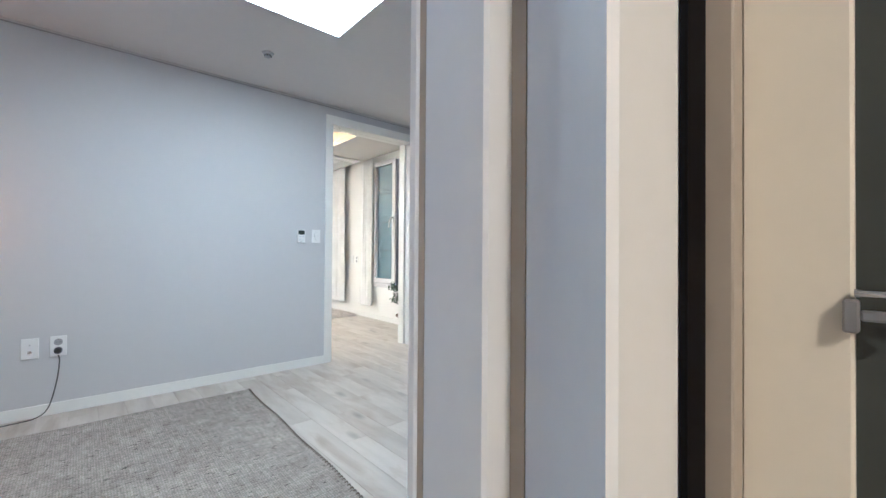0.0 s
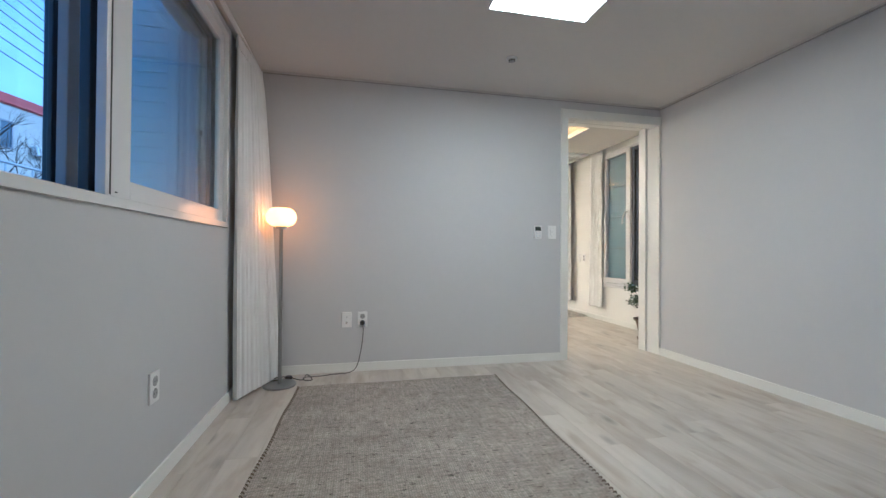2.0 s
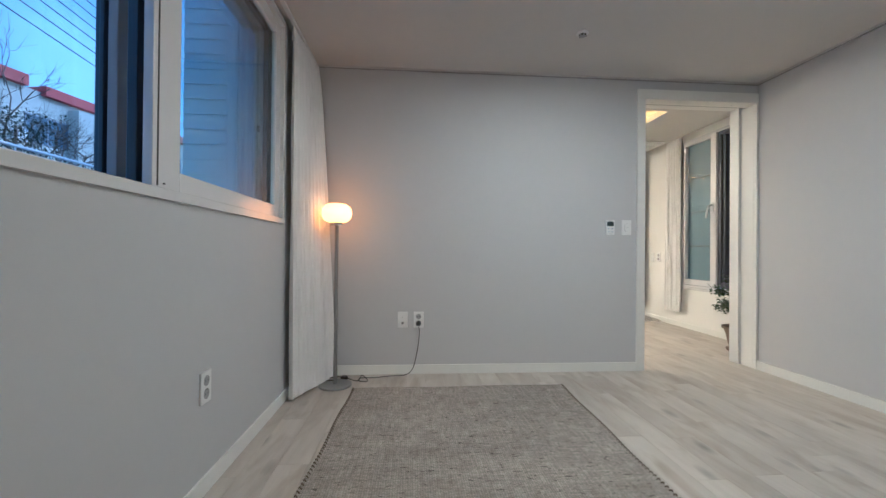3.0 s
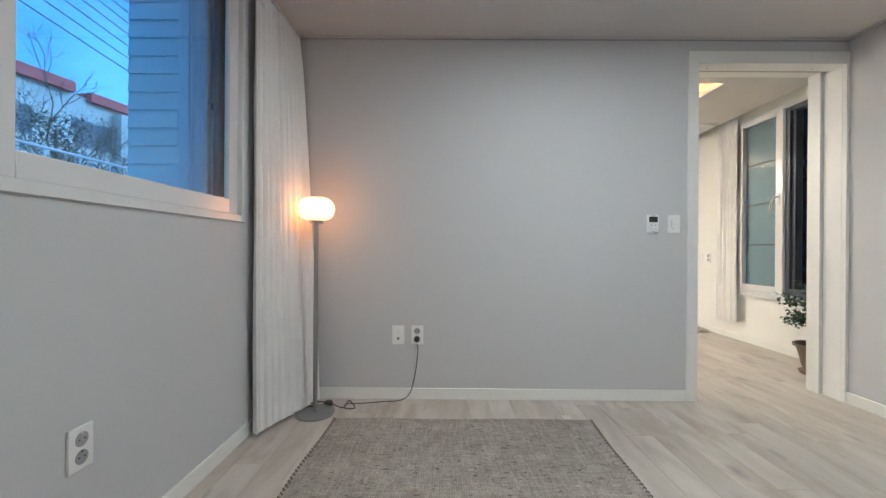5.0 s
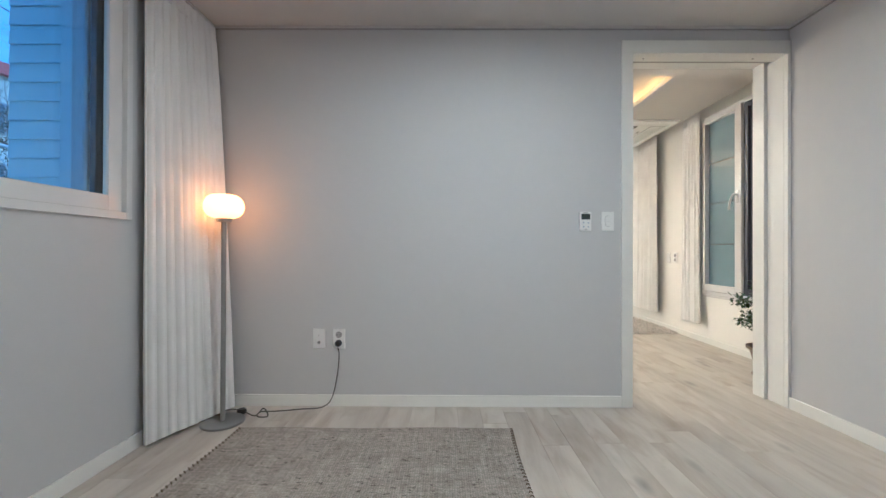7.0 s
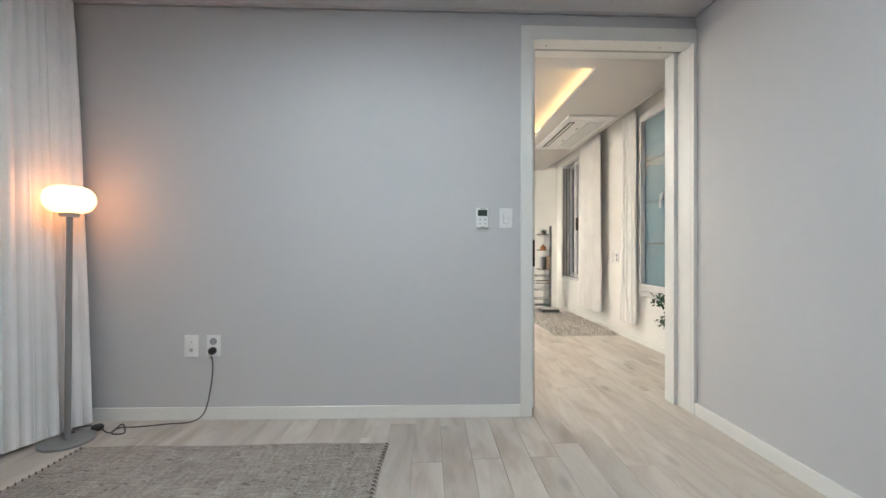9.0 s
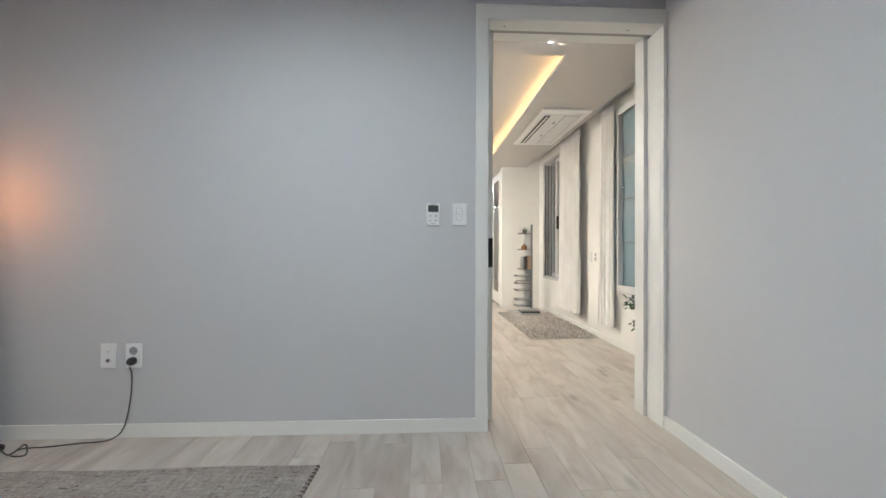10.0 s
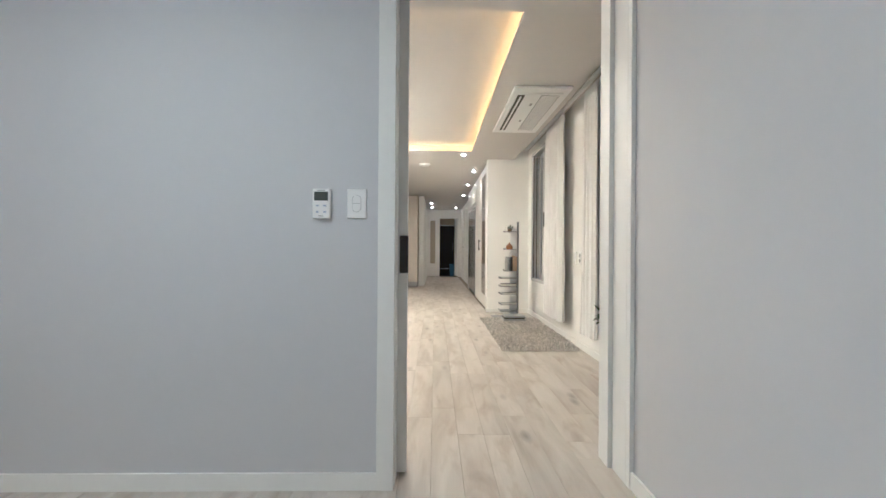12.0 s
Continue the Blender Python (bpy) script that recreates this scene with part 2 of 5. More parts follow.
def smooth_path(points, n=10):
    """A soft curve through points (Catmull-Rom)."""
    p = [Vector(q) for q in points]
    p = [2 * p[0] - p[1]] + p + [2 * p[-1] - p[-2]]
    out = []
    for i in range(1, len(p) - 2):
        for k in range(n):
            u = k / n
            a, b, c, d = p[i - 1], p[i], p[i + 1], p[i + 2]
            out.append(0.5 * ((2 * b) + (c - a) * u + (2 * a - 5 * b + 4 * c - d) * u * u + (3 * b - a - 3 * c + d) * u ** 3))
    out.append(p[-2])
    return out


def prism(outline, z0, z1):
    """An upright bar with the plan outline."""
    bm = bmesh.new()
    lo = [bm.verts.new((x, y, z0)) for x, y in outline]
    hi = [bm.verts.new((x, y, z1)) for x, y in outline]
    n = len(outline)
    for i in range(n):
        bm.faces.new((lo[i], lo[(i + 1) % n], hi[(i + 1) % n], hi[i]))
    bm.faces.new(lo[::-1])
    bm.faces.new(hi)
    return bm


# ---- large structure ----
WEST, NORTH, EAST, SOUTH = -0.387, 3.965, 3.095, 0.992
CEIL, LCEIL, LEAST = 2.26, 2.27, 3.70
OUT = -0.66                                   # outer face of the west wall
WIN_S, WIN_N, WIN_B, WIN_T = 1.18, 3.40, 1.058, 2.235

thing("floor", boxes((-1.1, 2.55, -1.4, 0.745, -0.25, -0.011), (OUT, EAST + 0.15, 0.745, 4.19, -0.25, -0.011), (-1.25, LEAST + 0.25, 4.19, 17.35, -0.25, -0.011)), M_JOINT, "dark underlay beneath the pale oak plank floor", "floor", "structure")
thing("wall_west", boxes((OUT, WEST, -1.4, WIN_S, -0.011, 2.5), (OUT, WEST, WIN_S, WIN_N, -0.011, WIN_B), (OUT, WEST, WIN_S, WIN_N, WIN_T, 2.5), (OUT, WEST, WIN_N, 4.19, -0.011, 2.5)),
      M_WALL, "pale grey papered bedroom wall with a wide sliding window", "wall", "structure")
thing("wall_north", boxes((WEST, 2.13, NORTH, 4.19, -0.011, 2.5), (2.13, EAST, NORTH, 4.19, 2.135, 2.5), (EAST, LEAST + 0.25, NORTH, 4.19, -0.011, 2.5)),
      M_WALL, "pale grey papered wall with a sliding door opening", "wall", "structure")
thing("wall_east", boxes((EAST, EAST + 0.15, 0.745, NORTH, -0.011, 2.5)), M_WALL, "plain pale grey papered bedroom wall", "wall", "structure")
thing("wall_south", boxes((WEST, -0.2, 0.745, SOUTH, -0.011, 2.5), (-0.2, 0.80, 0.745, SOUTH, 2.135, 2.5), (0.80, EAST, 0.745, SOUTH, -0.011, 2.5)),
      M_WALL, "pale grey papered wall around the entrance doorway", "wall", "structure")
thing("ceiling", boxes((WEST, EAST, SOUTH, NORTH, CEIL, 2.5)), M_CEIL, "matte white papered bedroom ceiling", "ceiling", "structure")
thing("ceiling_moulding", boxes((WEST, EAST, NORTH - 0.012, NORTH, CEIL - 0.014, CEIL), (EAST - 0.012, EAST, SOUTH, NORTH - 0.012, CEIL - 0.014, CEIL), (WEST, EAST - 0.012, SOUTH, SOUTH + 0.012, CEIL - 0.014, CEIL)),
      M_CEIL, "slim white shadow moulding along the ceiling edge", "trim", "structure")
# proud grey strip paints the shadow line below the moulding
thing("ceiling_shadow_strip", boxes((WEST, EAST - 0.0125, NORTH - 0.0125, NORTH, CEIL - 0.0175, CEIL - 0.0142), (EAST - 0.0125, EAST, SOUTH, NORTH, CEIL - 0.0175, CEIL - 0.0142)), M_SOCKET, "thin grey strip that draws the shadow under the ceiling moulding", "trim", "structure")
BB = 0.068
thing("baseboard", boxes((WEST + 0.01, 2.097, NORTH - 0.01, NORTH, 0, BB), (EAST - 0.012, EAST, SOUTH, NORTH - 0.004, 0, BB), (WEST, WEST + 0.01, SOUTH, NORTH, 0, BB), (0.87, EAST - 0.012, SOUTH, SOUTH + 0.01, 0, BB), bevel=0.0015, segments=1),
      M_TRIM, "low white painted baseboard along the bedroom walls", "baseboard", "structure")

# lobby behind the entrance doorway
thing("lobby_wall", boxes((-1.1, -0.95, -1.4, 0.745, -0.011, 2.5), (2.4, 2.55, -1.4, 0.745, -0.011, 2.5), (-0.95, 2.4, -1.4, -1.25, -0.011, 2.5)),
      M_LIVING, "cream papered lobby wall behind the doorway", "wall", "structure")
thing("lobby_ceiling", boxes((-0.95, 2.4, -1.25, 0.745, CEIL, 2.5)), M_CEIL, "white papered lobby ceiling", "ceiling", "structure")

# living room, kitchen side and the long hall
HALL_L = 2.03
thing("wall_living_east", boxes((LEAST, LEAST + 0.25, 4.19, 4.35, -0.011, 2.6), (LEAST, LEAST + 0.25, 4.35, 5.62, -0.011, 0.5), (LEAST, LEAST + 0.25, 4.35, 5.62, 2.262, 2.6),
                                (LEAST, LEAST + 0.25, 5.62, 6.9, -0.011, 2.6), (LEAST, LEAST + 0.25, 6.9, 8.0, -0.011, 0.5), (LEAST, LEAST + 0.25, 6.9, 8.0, 2.262, 2.6), (LEAST, LEAST + 0.25, 8.0, 8.34, -0.011, 2.6)),
      M_LIVING, "warm white papered living room wall with two windows", "wall", "structure")
thing("wall_stub", boxes((3.09, LEAST + 0.25, 8.34, 8.5, -0.011, 2.5)), M_LIVING, "warm white papered end wall beside the wardrobes", "wall", "structure")
thing("wall_hall_east", boxes((3.2, LEAST + 0.25, 8.5, 17.2, -0.011, 2.5)), M_LIVING, "warm white hall wall behind fitted doors", "wall", "structure")
thing("wall_hall_west", boxes((1.9, HALL_L, 12.55, 17.2, -0.011, 2.5)), M_LIVING, "warm white papered hall wall", "wall", "structure")
thing("wall_kitchen_north", boxes((-1.1, 1.9, 12.75, 12.9, -0.011, 2.5)), M_LIVING, "warm white kitchen end wall", "wall", "structure")
thing("wall_living_west", boxes((-1.25, -1.1, 4.19, 12.9, -0.011, 2.6)), M_LIVING, "warm white living room side wall", "wall", "structure")
thing("wall_living_south", boxes((-1.1, 2.13, 4.19, 4.2, -0.011, 2.6), (EAST + 0.03, LEAST, 4.19, 4.2, -0.011, 2.6)), M_LIVING, "warm white papered living room side of the bedroom wall", "wall", "structure")
thing("wall_hall_end", boxes((HALL_L, 2.2, 16.6, 16.75, -0.011, 2.5), (2.2, 3.0, 16.6, 16.75, 2.2, 2.5), (3.0, 3.2, 16.6, 16.75, -0.011, 2.5), (HALL_L, 3.2, 17.2, 17.35, -0.011, 2.5)), M_LIVING, "warm white end wall of the hall", "wall", "structure")
CX0, CX1, CY0, CY1 = 0.2, 2.81, 4.66, 7.89
TRAY = 2.345
CR = 0.066                                     # how far the cove runs back above its lip
LIP = 0.018
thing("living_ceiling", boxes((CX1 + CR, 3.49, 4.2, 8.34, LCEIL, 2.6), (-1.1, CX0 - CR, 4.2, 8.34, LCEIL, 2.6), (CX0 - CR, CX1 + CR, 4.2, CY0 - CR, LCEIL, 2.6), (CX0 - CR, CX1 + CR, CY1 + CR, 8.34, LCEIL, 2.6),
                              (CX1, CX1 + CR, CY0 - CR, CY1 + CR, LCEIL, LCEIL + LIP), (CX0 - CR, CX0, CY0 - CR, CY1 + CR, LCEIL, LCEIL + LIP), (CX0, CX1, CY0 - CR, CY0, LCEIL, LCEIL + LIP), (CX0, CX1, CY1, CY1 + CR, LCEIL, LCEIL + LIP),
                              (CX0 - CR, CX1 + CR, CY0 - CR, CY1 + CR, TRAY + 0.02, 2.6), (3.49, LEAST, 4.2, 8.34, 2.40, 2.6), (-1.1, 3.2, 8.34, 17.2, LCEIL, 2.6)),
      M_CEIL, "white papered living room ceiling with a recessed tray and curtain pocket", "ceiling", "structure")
LBB = 0.06
thing("living_baseboard", boxes((LEAST - 0.01, LEAST, 4.2, 8.33, 0, LBB), (3.08, LEAST - 0.01, 8.33, 8.34, 0, LBB), (3.08, 3.09, 8.33, 8.5, 0, LBB), (1.9, HALL_L + 0.01, 12.54, 12.55, 0, LBB), (HALL_L, HALL_L + 0.01, 12.55, 16.6, 0, LBB), bevel=0.0015, segments=1),
      M_TRIM, "low white painted baseboard in the living room and hall", "baseboard", "structure")


# ---- sliding door opening in the north wall ----
FR = base("door_1", (2.6, NORTH, 0), "white painted frame of an opened pocket sliding door", "door frame", kind="structure")
part("casing", boxes((2.097, 2.163, NORTH - 0.012, NORTH + 0.02, 0, 2.10), bevel=0.0015, segments=1), M_TRIM, FR)
part("casing", boxes((2.097, EAST + 0.003, NORTH - 0.012, NORTH + 0.02, 2.10, 2.177), bevel=0.0015, segments=1), M_TRIM, FR)
part("casing", boxes((3.078, EAST + 0.003, NORTH - 0.010, NORTH + 0.02, 0, 2.10), bevel=0.0015, segments=1), M_TRIM, FR)
part("jamb", boxes((2.13, 2.166, NORTH + 0.02, 4.060, 0, 2.10), (2.13, 2.166, 4.118, 4.205, 0, 2.10), bevel=0.001, segments=1), M_TRIM, FR)
part("jamb", boxes((3.078, EAST + 0.003, NORTH + 0.02, 4.108, 0, 2.10), (3.088, EAST + 0.003, 4.108, 4.112, 0, 2.10), (3.060, EAST + 0.025, 4.112, 4.205, 0, 2.122), bevel=0.001, segments=1), M_TRIM, FR)
part("head", boxes((2.13, EAST + 0.003, NORTH + 0.02, 4.060, 2.10, 2.134), (2.13, EAST + 0.003, 4.117, 4.205, 2.122, 2.134), bevel=0.001, segments=1), M_TRIM, FR)
part("track", boxes((2.13, EAST + 0.003, 4.062, 4.116, 2.118, 2.134)), M_POLE, FR, "dark metal sliding track in the head")
for sx in (2.255, 2.92):
    part("screw", lathe([(0.0, 0.0), (0.005, 0.0), (0.005, -0.0025), (0.0, -0.003)], (sx, NORTH + 0.055, 2.1), 10), M_SOCKET, FR)
LEAF = base("sliding_door_leaf", (2.0, 4.09, 0.0), "white sliding door leaf parked inside its wall pocket", "door")
part("panel", boxes((2.131, 2.204, 4.068, 4.108, 0.008, 2.112), bevel=0.0015, segments=1), M_TRIM, LEAF)
part("flush_pull", boxes((2.172, 2.2045, 4.0655, 4.0682, 0.83, 0.985), (2.204, 2.2055, 4.076, 4.1, 0.83, 0.985)), M_BLACK, LEAF, "black flush pull set in the leaf")

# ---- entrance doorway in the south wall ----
# near black that stands in for the unlit hinge gap
M_VOID = mat("hinge_gap_dark", (0.004, 0.004, 0.004), 0.9, vary=0.1, specular=0.1)
M_SEAL = mat("olive_rubber", (0.40, 0.35, 0.26), 0.7, vary=0.08)
EF = base("door_2", (0.75, 0.87, 0), "pale painted moulded frame of the entrance doorway", "door frame", kind="structure")
part("jamb", prism([(0.80, 0.745), (0.748, 0.741), (0.683, 0.742), (0.680, 0.746), (0.692, 0.763), (0.697, 0.7635), (0.752, 0.838), (0.757, 0.842), (0.756, 0.855), (0.737, 0.861), (0.735, 0.865), (0.769, 0.972), (0.775, 0.977), (0.7755, 0.990), (0.774, 0.995), (0.776, 1.0065), (0.865, 1.0065), (0.865, 0.992), (0.80, 0.992)], 0, 2.1), M_TRIM, EF)
part("seal", prism([(0.7745, 0.978), (0.7762, 0.978), (0.7762, 0.989), (0.7745, 0.989)], 0, 2.1), M_SEAL, EF, "olive rubber door seal")
part("seal", prism([(0.7555, 0.8425), (0.758, 0.8425), (0.758, 0.8545), (0.7545, 0.8545)], 0, 2.1), M_SEAL, EF, "olive rubber door seal")
# black strip paints the darkness of the hinge gap
part("gap_shade", boxes((0.749, 0.779, 0.7365, 0.7405, 0, 2.1)), M_VOID, EF, "black strip standing in for the unlit hinge gap")
part("jamb", boxes((-0.2, -0.16, 0.735, 1.0065, 0, 2.1), (-0.26, -0.2, 0.992, 1.0065, 0, 2.1), bevel=0.002, segments=1), M_TRIM, EF)
part("head", boxes((-0.26, 0.865, 0.992, 1.0065, 2.1, 2.17), (-0.2, 0.8, 0.735, 0.992, 2.1, 2.134), bevel=0.002, segments=1), M_TRIM, EF)
M_CREAM = mat("cream_lacquer", (0.70, 0.65, 0.52), 0.4, vary=0.03)
M_TAUPE = mat("taupe_lacquer", (0.36, 0.32, 0.25), 0.45, vary=0.03)
M_SMOKE = mat("smoked_glass", (0.05, 0.055, 0.05), 0.08, vary=0.03)
GD = base("glazed_door", (0.80, 0.73, 0), "cream framed door with smoked glass, folded open beside the doorway", "door")
# taupe here puts the shade of the recessed edge into the colour
part("shaded_edge", boxes((0.779, 0.80, 0.7235, 0.740, 0.01, 2.07), bevel=0.001, segments=1), M_TAUPE, GD, "taupe edge strip of the door, its shade put into the colour")
part("stile", boxes((0.80, 0.836, 0.679, 0.7245, 0.01, 2.07), bevel=0.0015, segments=1), M_CREAM, GD)
part("stile", boxes((0.80, 0.836, -0.09, -0.045, 0.01, 2.07), bevel=0.0015, segments=1), M_CREAM, GD)
part("rail", boxes((0.80, 0.836, -0.045, 0.679, 0.01, 0.08), bevel=0.0015, segments=1), M_CREAM, GD)
part("rail", boxes((0.80, 0.836, -0.045, 0.679, 2.0, 2.07), bevel=0.0015, segments=1), M_CREAM, GD)
part("pane", boxes((0.812, 0.82, -0.045, 0.679, 0.08, 2.0)), M_SMOKE, GD, "smoked glass pane")
LT = part("latch", boxes((0.792, 0.800, 0.677, 0.683, 0.929, 0.945), (0.793, 0.799, 0.655, 0.677, 0.935, 0.940), (0.792, 0.801, 0.662, 0.668, 0.931, 0.940), bevel=0.001, segments=1), M_POLE, GD, "small brushed metal latch")
part("latch_bar", tube([(0.797, 0.679, 0.948), (0.797, 0.645, 0.948)], 0.002, 8), M_CHROME, GD)
# unseen lamp and bulb, added to light the door frame and bedroom
thing("added_lobby_lamp", lathe([(0.0, 0.0), (0.045, 0.0), (0.05, 0.006), (0.05, 0.02), (0.0, 0.02)], (-0.2, -0.6, CEIL - 0.02), 24), M_SPOT, "small warm ceiling lamp added in the unseen lobby", "ceiling lamp")
bulb = new("added_lobby_bulb", bpy.data.lights.new("added_lobby_bulb", "AREA"))
bulb.data.shape, bulb.data.size, bulb.data.energy, bulb.data.color = "DISK", 0.1, LOBBY_WATTS, (1.0, 0.58, 0.22)
bulb.location = (-0.2, -0.6, CEIL - 0.025)


# ---- west window ----
WN = base("window_1", (WEST, 2.29, WIN_B), "wide white plastic double sliding window set in the wall", "window", kind="structure")
def ring(x0, x1, y0, y1, z0, z1, w, wb=None):
    """A rectangular frame in the plane of a west or east wall."""
    wb = wb or w
    return ((x0, x1, y0, y0 + w, z0, z1), (x0, x1, y1 - w, y1, z0, z1), (x0, x1, y0 + w, y1 - w, z0, z0 + wb), (x0, x1, y0 + w, y1 - w, z1 - w, z1))
part("window_frame", boxes(*ring(WEST - 0.10, WEST + 0.012, WIN_S, WIN_N, WIN_B, WIN_T, 0.034), bevel=0.003), M_UPVC, WN)
part("window_frame", boxes(*ring(WEST - 0.24, WEST - 0.10, WIN_S, WIN_N, WIN_B, WIN_T, 0.045), bevel=0.003), M_BLUECAST_FRAME, WN, "outer frame with the sky's blue cast put into its grey")
def sash(parent, x, y0, y1, z0, z1, stile, rail, material, pane=M_TINTED, depth=0.03, label="", first=0.0):
    first = first or stile
    s = part("sash", boxes((x, x + depth, y0, y0 + first, z0, z1), (x, x + depth, y1 - stile, y1, z0, z1), (x, x + depth, y0 + first, y1 - stile, z0, z0 + rail), (x, x + depth, y0 + first, y1 - stile, z1 - rail, z1), bevel=0.003), material, parent, label)
    g = part("pane", boxes((x + depth / 2 - 0.003, x + depth / 2 + 0.003, y0 + first - 0.004, y1 - stile + 0.004, z0 + rail - 0.004, z1 - rail + 0.004)), pane, s)
    g.visible_shadow = False
    return s
S1 = sash(WN, WEST - 0.040, 2.236, 3.366, 1.094, 2.199, 0.072, 0.066, M_UPVC, first=0.142)
part("pull_groove", boxes((WEST - 0.0105, WEST - 0.009, 2.256, 2.263, 1.10, 2.19)), M_BLACK, S1, "narrow dark pull groove")
part("pull_knob", lathe([(0.0, 0.0), (0.006, 0.0), (0.006, 0.004), (0.0, 0.005)], (WEST - 0.012, 2.292, 1.108), 12), M_BLACK, S1)
# S2 and S4 are darkened by colour to stand for shade
S2 = sash(WN, WEST - 0.085, 2.235, 3.350, 1.094, 2.199, 0.072, 0.066, M_SHADED_SASH, label="inner sash slid open behind the fixed one")
S3 = sash(WN, WEST - 0.165, 2.27, 3.354, 1.104, 2.188, 0.032, 0.045, M_BLUECAST_FRAME, first=0.072)
S4 = sash(WN, WEST - 0.205, 1.226, 2.33, 1.104, 2.188, 0.06, 0.03, M_SHADED_SASH)
part("screen_stile", boxes((WEST - 0.235, WEST - 0.215, 2.335, 2.375, 1.104, 2.188), bevel=0.002), M_DARKFRAME, WN, "dark insect screen stile")
part("lock", boxes((WEST - 0.136, WEST - 0.120, 3.325, 3.340, 1.58, 1.615), bevel=0.003), M_BLACK, S3)

# ---- ceiling panel lamp, detector ----
CL = base("ceiling_light", (1.355, 2.57, CEIL), "square flush white ceiling panel light, switched on", "ceiling light")
part("frame", boxes((1.060, 1.650, 2.275, 2.285, CEIL - 0.012, CEIL), (1.060, 1.650, 2.855, 2.865, CEIL - 0.012, CEIL), (1.060, 1.070, 2.285, 2.855, CEIL - 0.012, CEIL), (1.640, 1.650, 2.285, 2.855, CEIL - 0.012, CEIL), bevel=0.002, segments=1), M_PLASTIC, CL)
part("diffuser", boxes((1.070, 1.640, 2.285, 2.855, CEIL - 0.010, CEIL - 0.002)), M_PANEL, CL, "glowing opal diffuser")

DT = base("smoke_detector", (1.406, 3.37, CEIL), "small round white smoke detector on the ceiling", "smoke detector")
part("body", lathe([(0.0, 0.0), (0.036, 0.0), (0.036, -0.007), (0.030, -0.012), (0.0, -0.012)], (1.406, 3.37, CEIL), 28), M_PLASTIC, DT, smooth=True)
part("sensor", lathe([(0.0, -0.012), (0.021, -0.012), (0.019, -0.024), (0.012, -0.029), (0.0, -0.029)], (1.406, 3.37, CEIL), 24), M_SOCKET, DT, "grey slotted sensor cap", smooth=True)
for k in range(6):
    a = k * math.pi / 3
    cx, cy = 1.406 + 0.019 * math.cos(a), 3.37 + 0.019 * math.sin(a)
    part("slot", boxes((cx - 0.004, cx + 0.004, cy - 0.004, cy + 0.004, CEIL - 0.023, CEIL - 0.014)), M_BLACK, DT)


# ---- wall plates ----
def face_box(side, u0, u1, d0, d1, z0, z1):
    """A box on a wall: u along the wall, d out of it into the room."""
    if side == "north":
        return (u0, u1, NORTH - d1, NORTH - d0, z0, z1)
    if side == "west":
        return (WEST + d0, WEST + d1, u0, u1, z0, z1)
    return (LEAST - d1, LEAST - d0, u0, u1, z0, z1)


def disc(side, u, z, r, d0, d1, steps=24):
    bm = lathe([(0.0, d0), (r, d0), (r, d1), (0.0, d1)], (0, 0, 0), steps)
    turn = {"north": pose(u, NORTH, z, 90, 0, 0), "west": pose(WEST, u, z, 0, 90, 0), "east": pose(LEAST, u, z, 0, -90, 0)}[side]
    bmesh.ops.transform(bm, matrix=turn, verts=list(bm.verts))
    return bm


def place_of(side, u, z):
    return {"north": (u, NORTH, z), "west": (WEST, u, z), "east": (LEAST, u, z)}[side]


def socket(side, u, z, label, group="wall sockets"):
    ob = base("wall_socket", place_of(side, u, z), label, "wall socket", group)
    part("plate", boxes(face_box(side, u - 0.037, u + 0.037, 0, 0.009, z - 0.059, z + 0.059), bevel=0.003), M_PLASTIC, ob)
    for dz in (-0.024, 0.024):
        well = part("well", disc(side, u, z + dz, 0.0195, 0.008, 0.0098), M_SOCKET, ob, "grey round socket well")
        for du in (-0.0085, 0.0085):
            part("pin_hole", disc(side, u + du, z + dz, 0.0026, 0.0098, 0.0102, 10), M_BLACK, well)
        part("earth_clip", boxes(face_box(side, u - 0.003, u + 0.003, 0.0098, 0.011, z + dz + 0.013, z + dz + 0.019)), M_CHROME, well)
    return ob


socket("north", 0.423, 0.400, "white double wall socket with a black plug in it")
socket("west", 2.530, 0.397, "white double wall socket, both halves empty")
TV = base("aerial_plate", (0.305, NORTH, 0.4), "white aerial wall plate with a round jack", "wall plate")
part("plate", boxes(face_box("north", 0.268, 0.342, 0, 0.009, 0.341, 0.459), bevel=0.003), M_PLASTIC, TV)
part("jack", disc("north", 0.305, 0.378, 0.009, 0.008, 0.013), M_CHROME, TV, "metal jack")
part("cover", disc("north", 0.305, 0.42, 0.003, 0.008, 0.0105), M_SOCKET, TV)
TH = base("thermostat", (1.882, NORTH, 1.1), "white heating thermostat with a dark display", "thermostat")
part("housing", boxes(face_box("north", 1.848, 1.916, 0, 0.018, 1.045, 1.158), bevel=0.004), M_PLASTIC, TH)
M_LCD = mat("lcd", (0.045, 0.055, 0.05), 0.2, vary=0.05)
part("display", boxes(face_box("north", 1.856, 1.908, 0.0175, 0.0188, 1.112, 1.146)), M_LCD, TH, "dark liquid crystal display")
part("caption", boxes(face_box("north", 1.868, 1.896, 0.0175, 0.0185, 1.149, 1.1535)), M_SOCKET, TH)
M_BLUEKEY = mat("blue_grey_key", (0.35, 0.42, 0.55), 0.4)
for u in (1.868, 1.896):
    for z in (1.093, 1.069):
        part("button", boxes(face_box("north", u - 0.008, u + 0.008, 0.0175, 0.0205, z - 0.006, z + 0.006), bevel=0.002), M_PLASTIC, TH)
        part("key_mark", boxes(face_box("north", u - 0.005, u + 0.005, 0.0203, 0.0209, z - 0.0035, z + 0.0025)), M_BLUEKEY, TH)
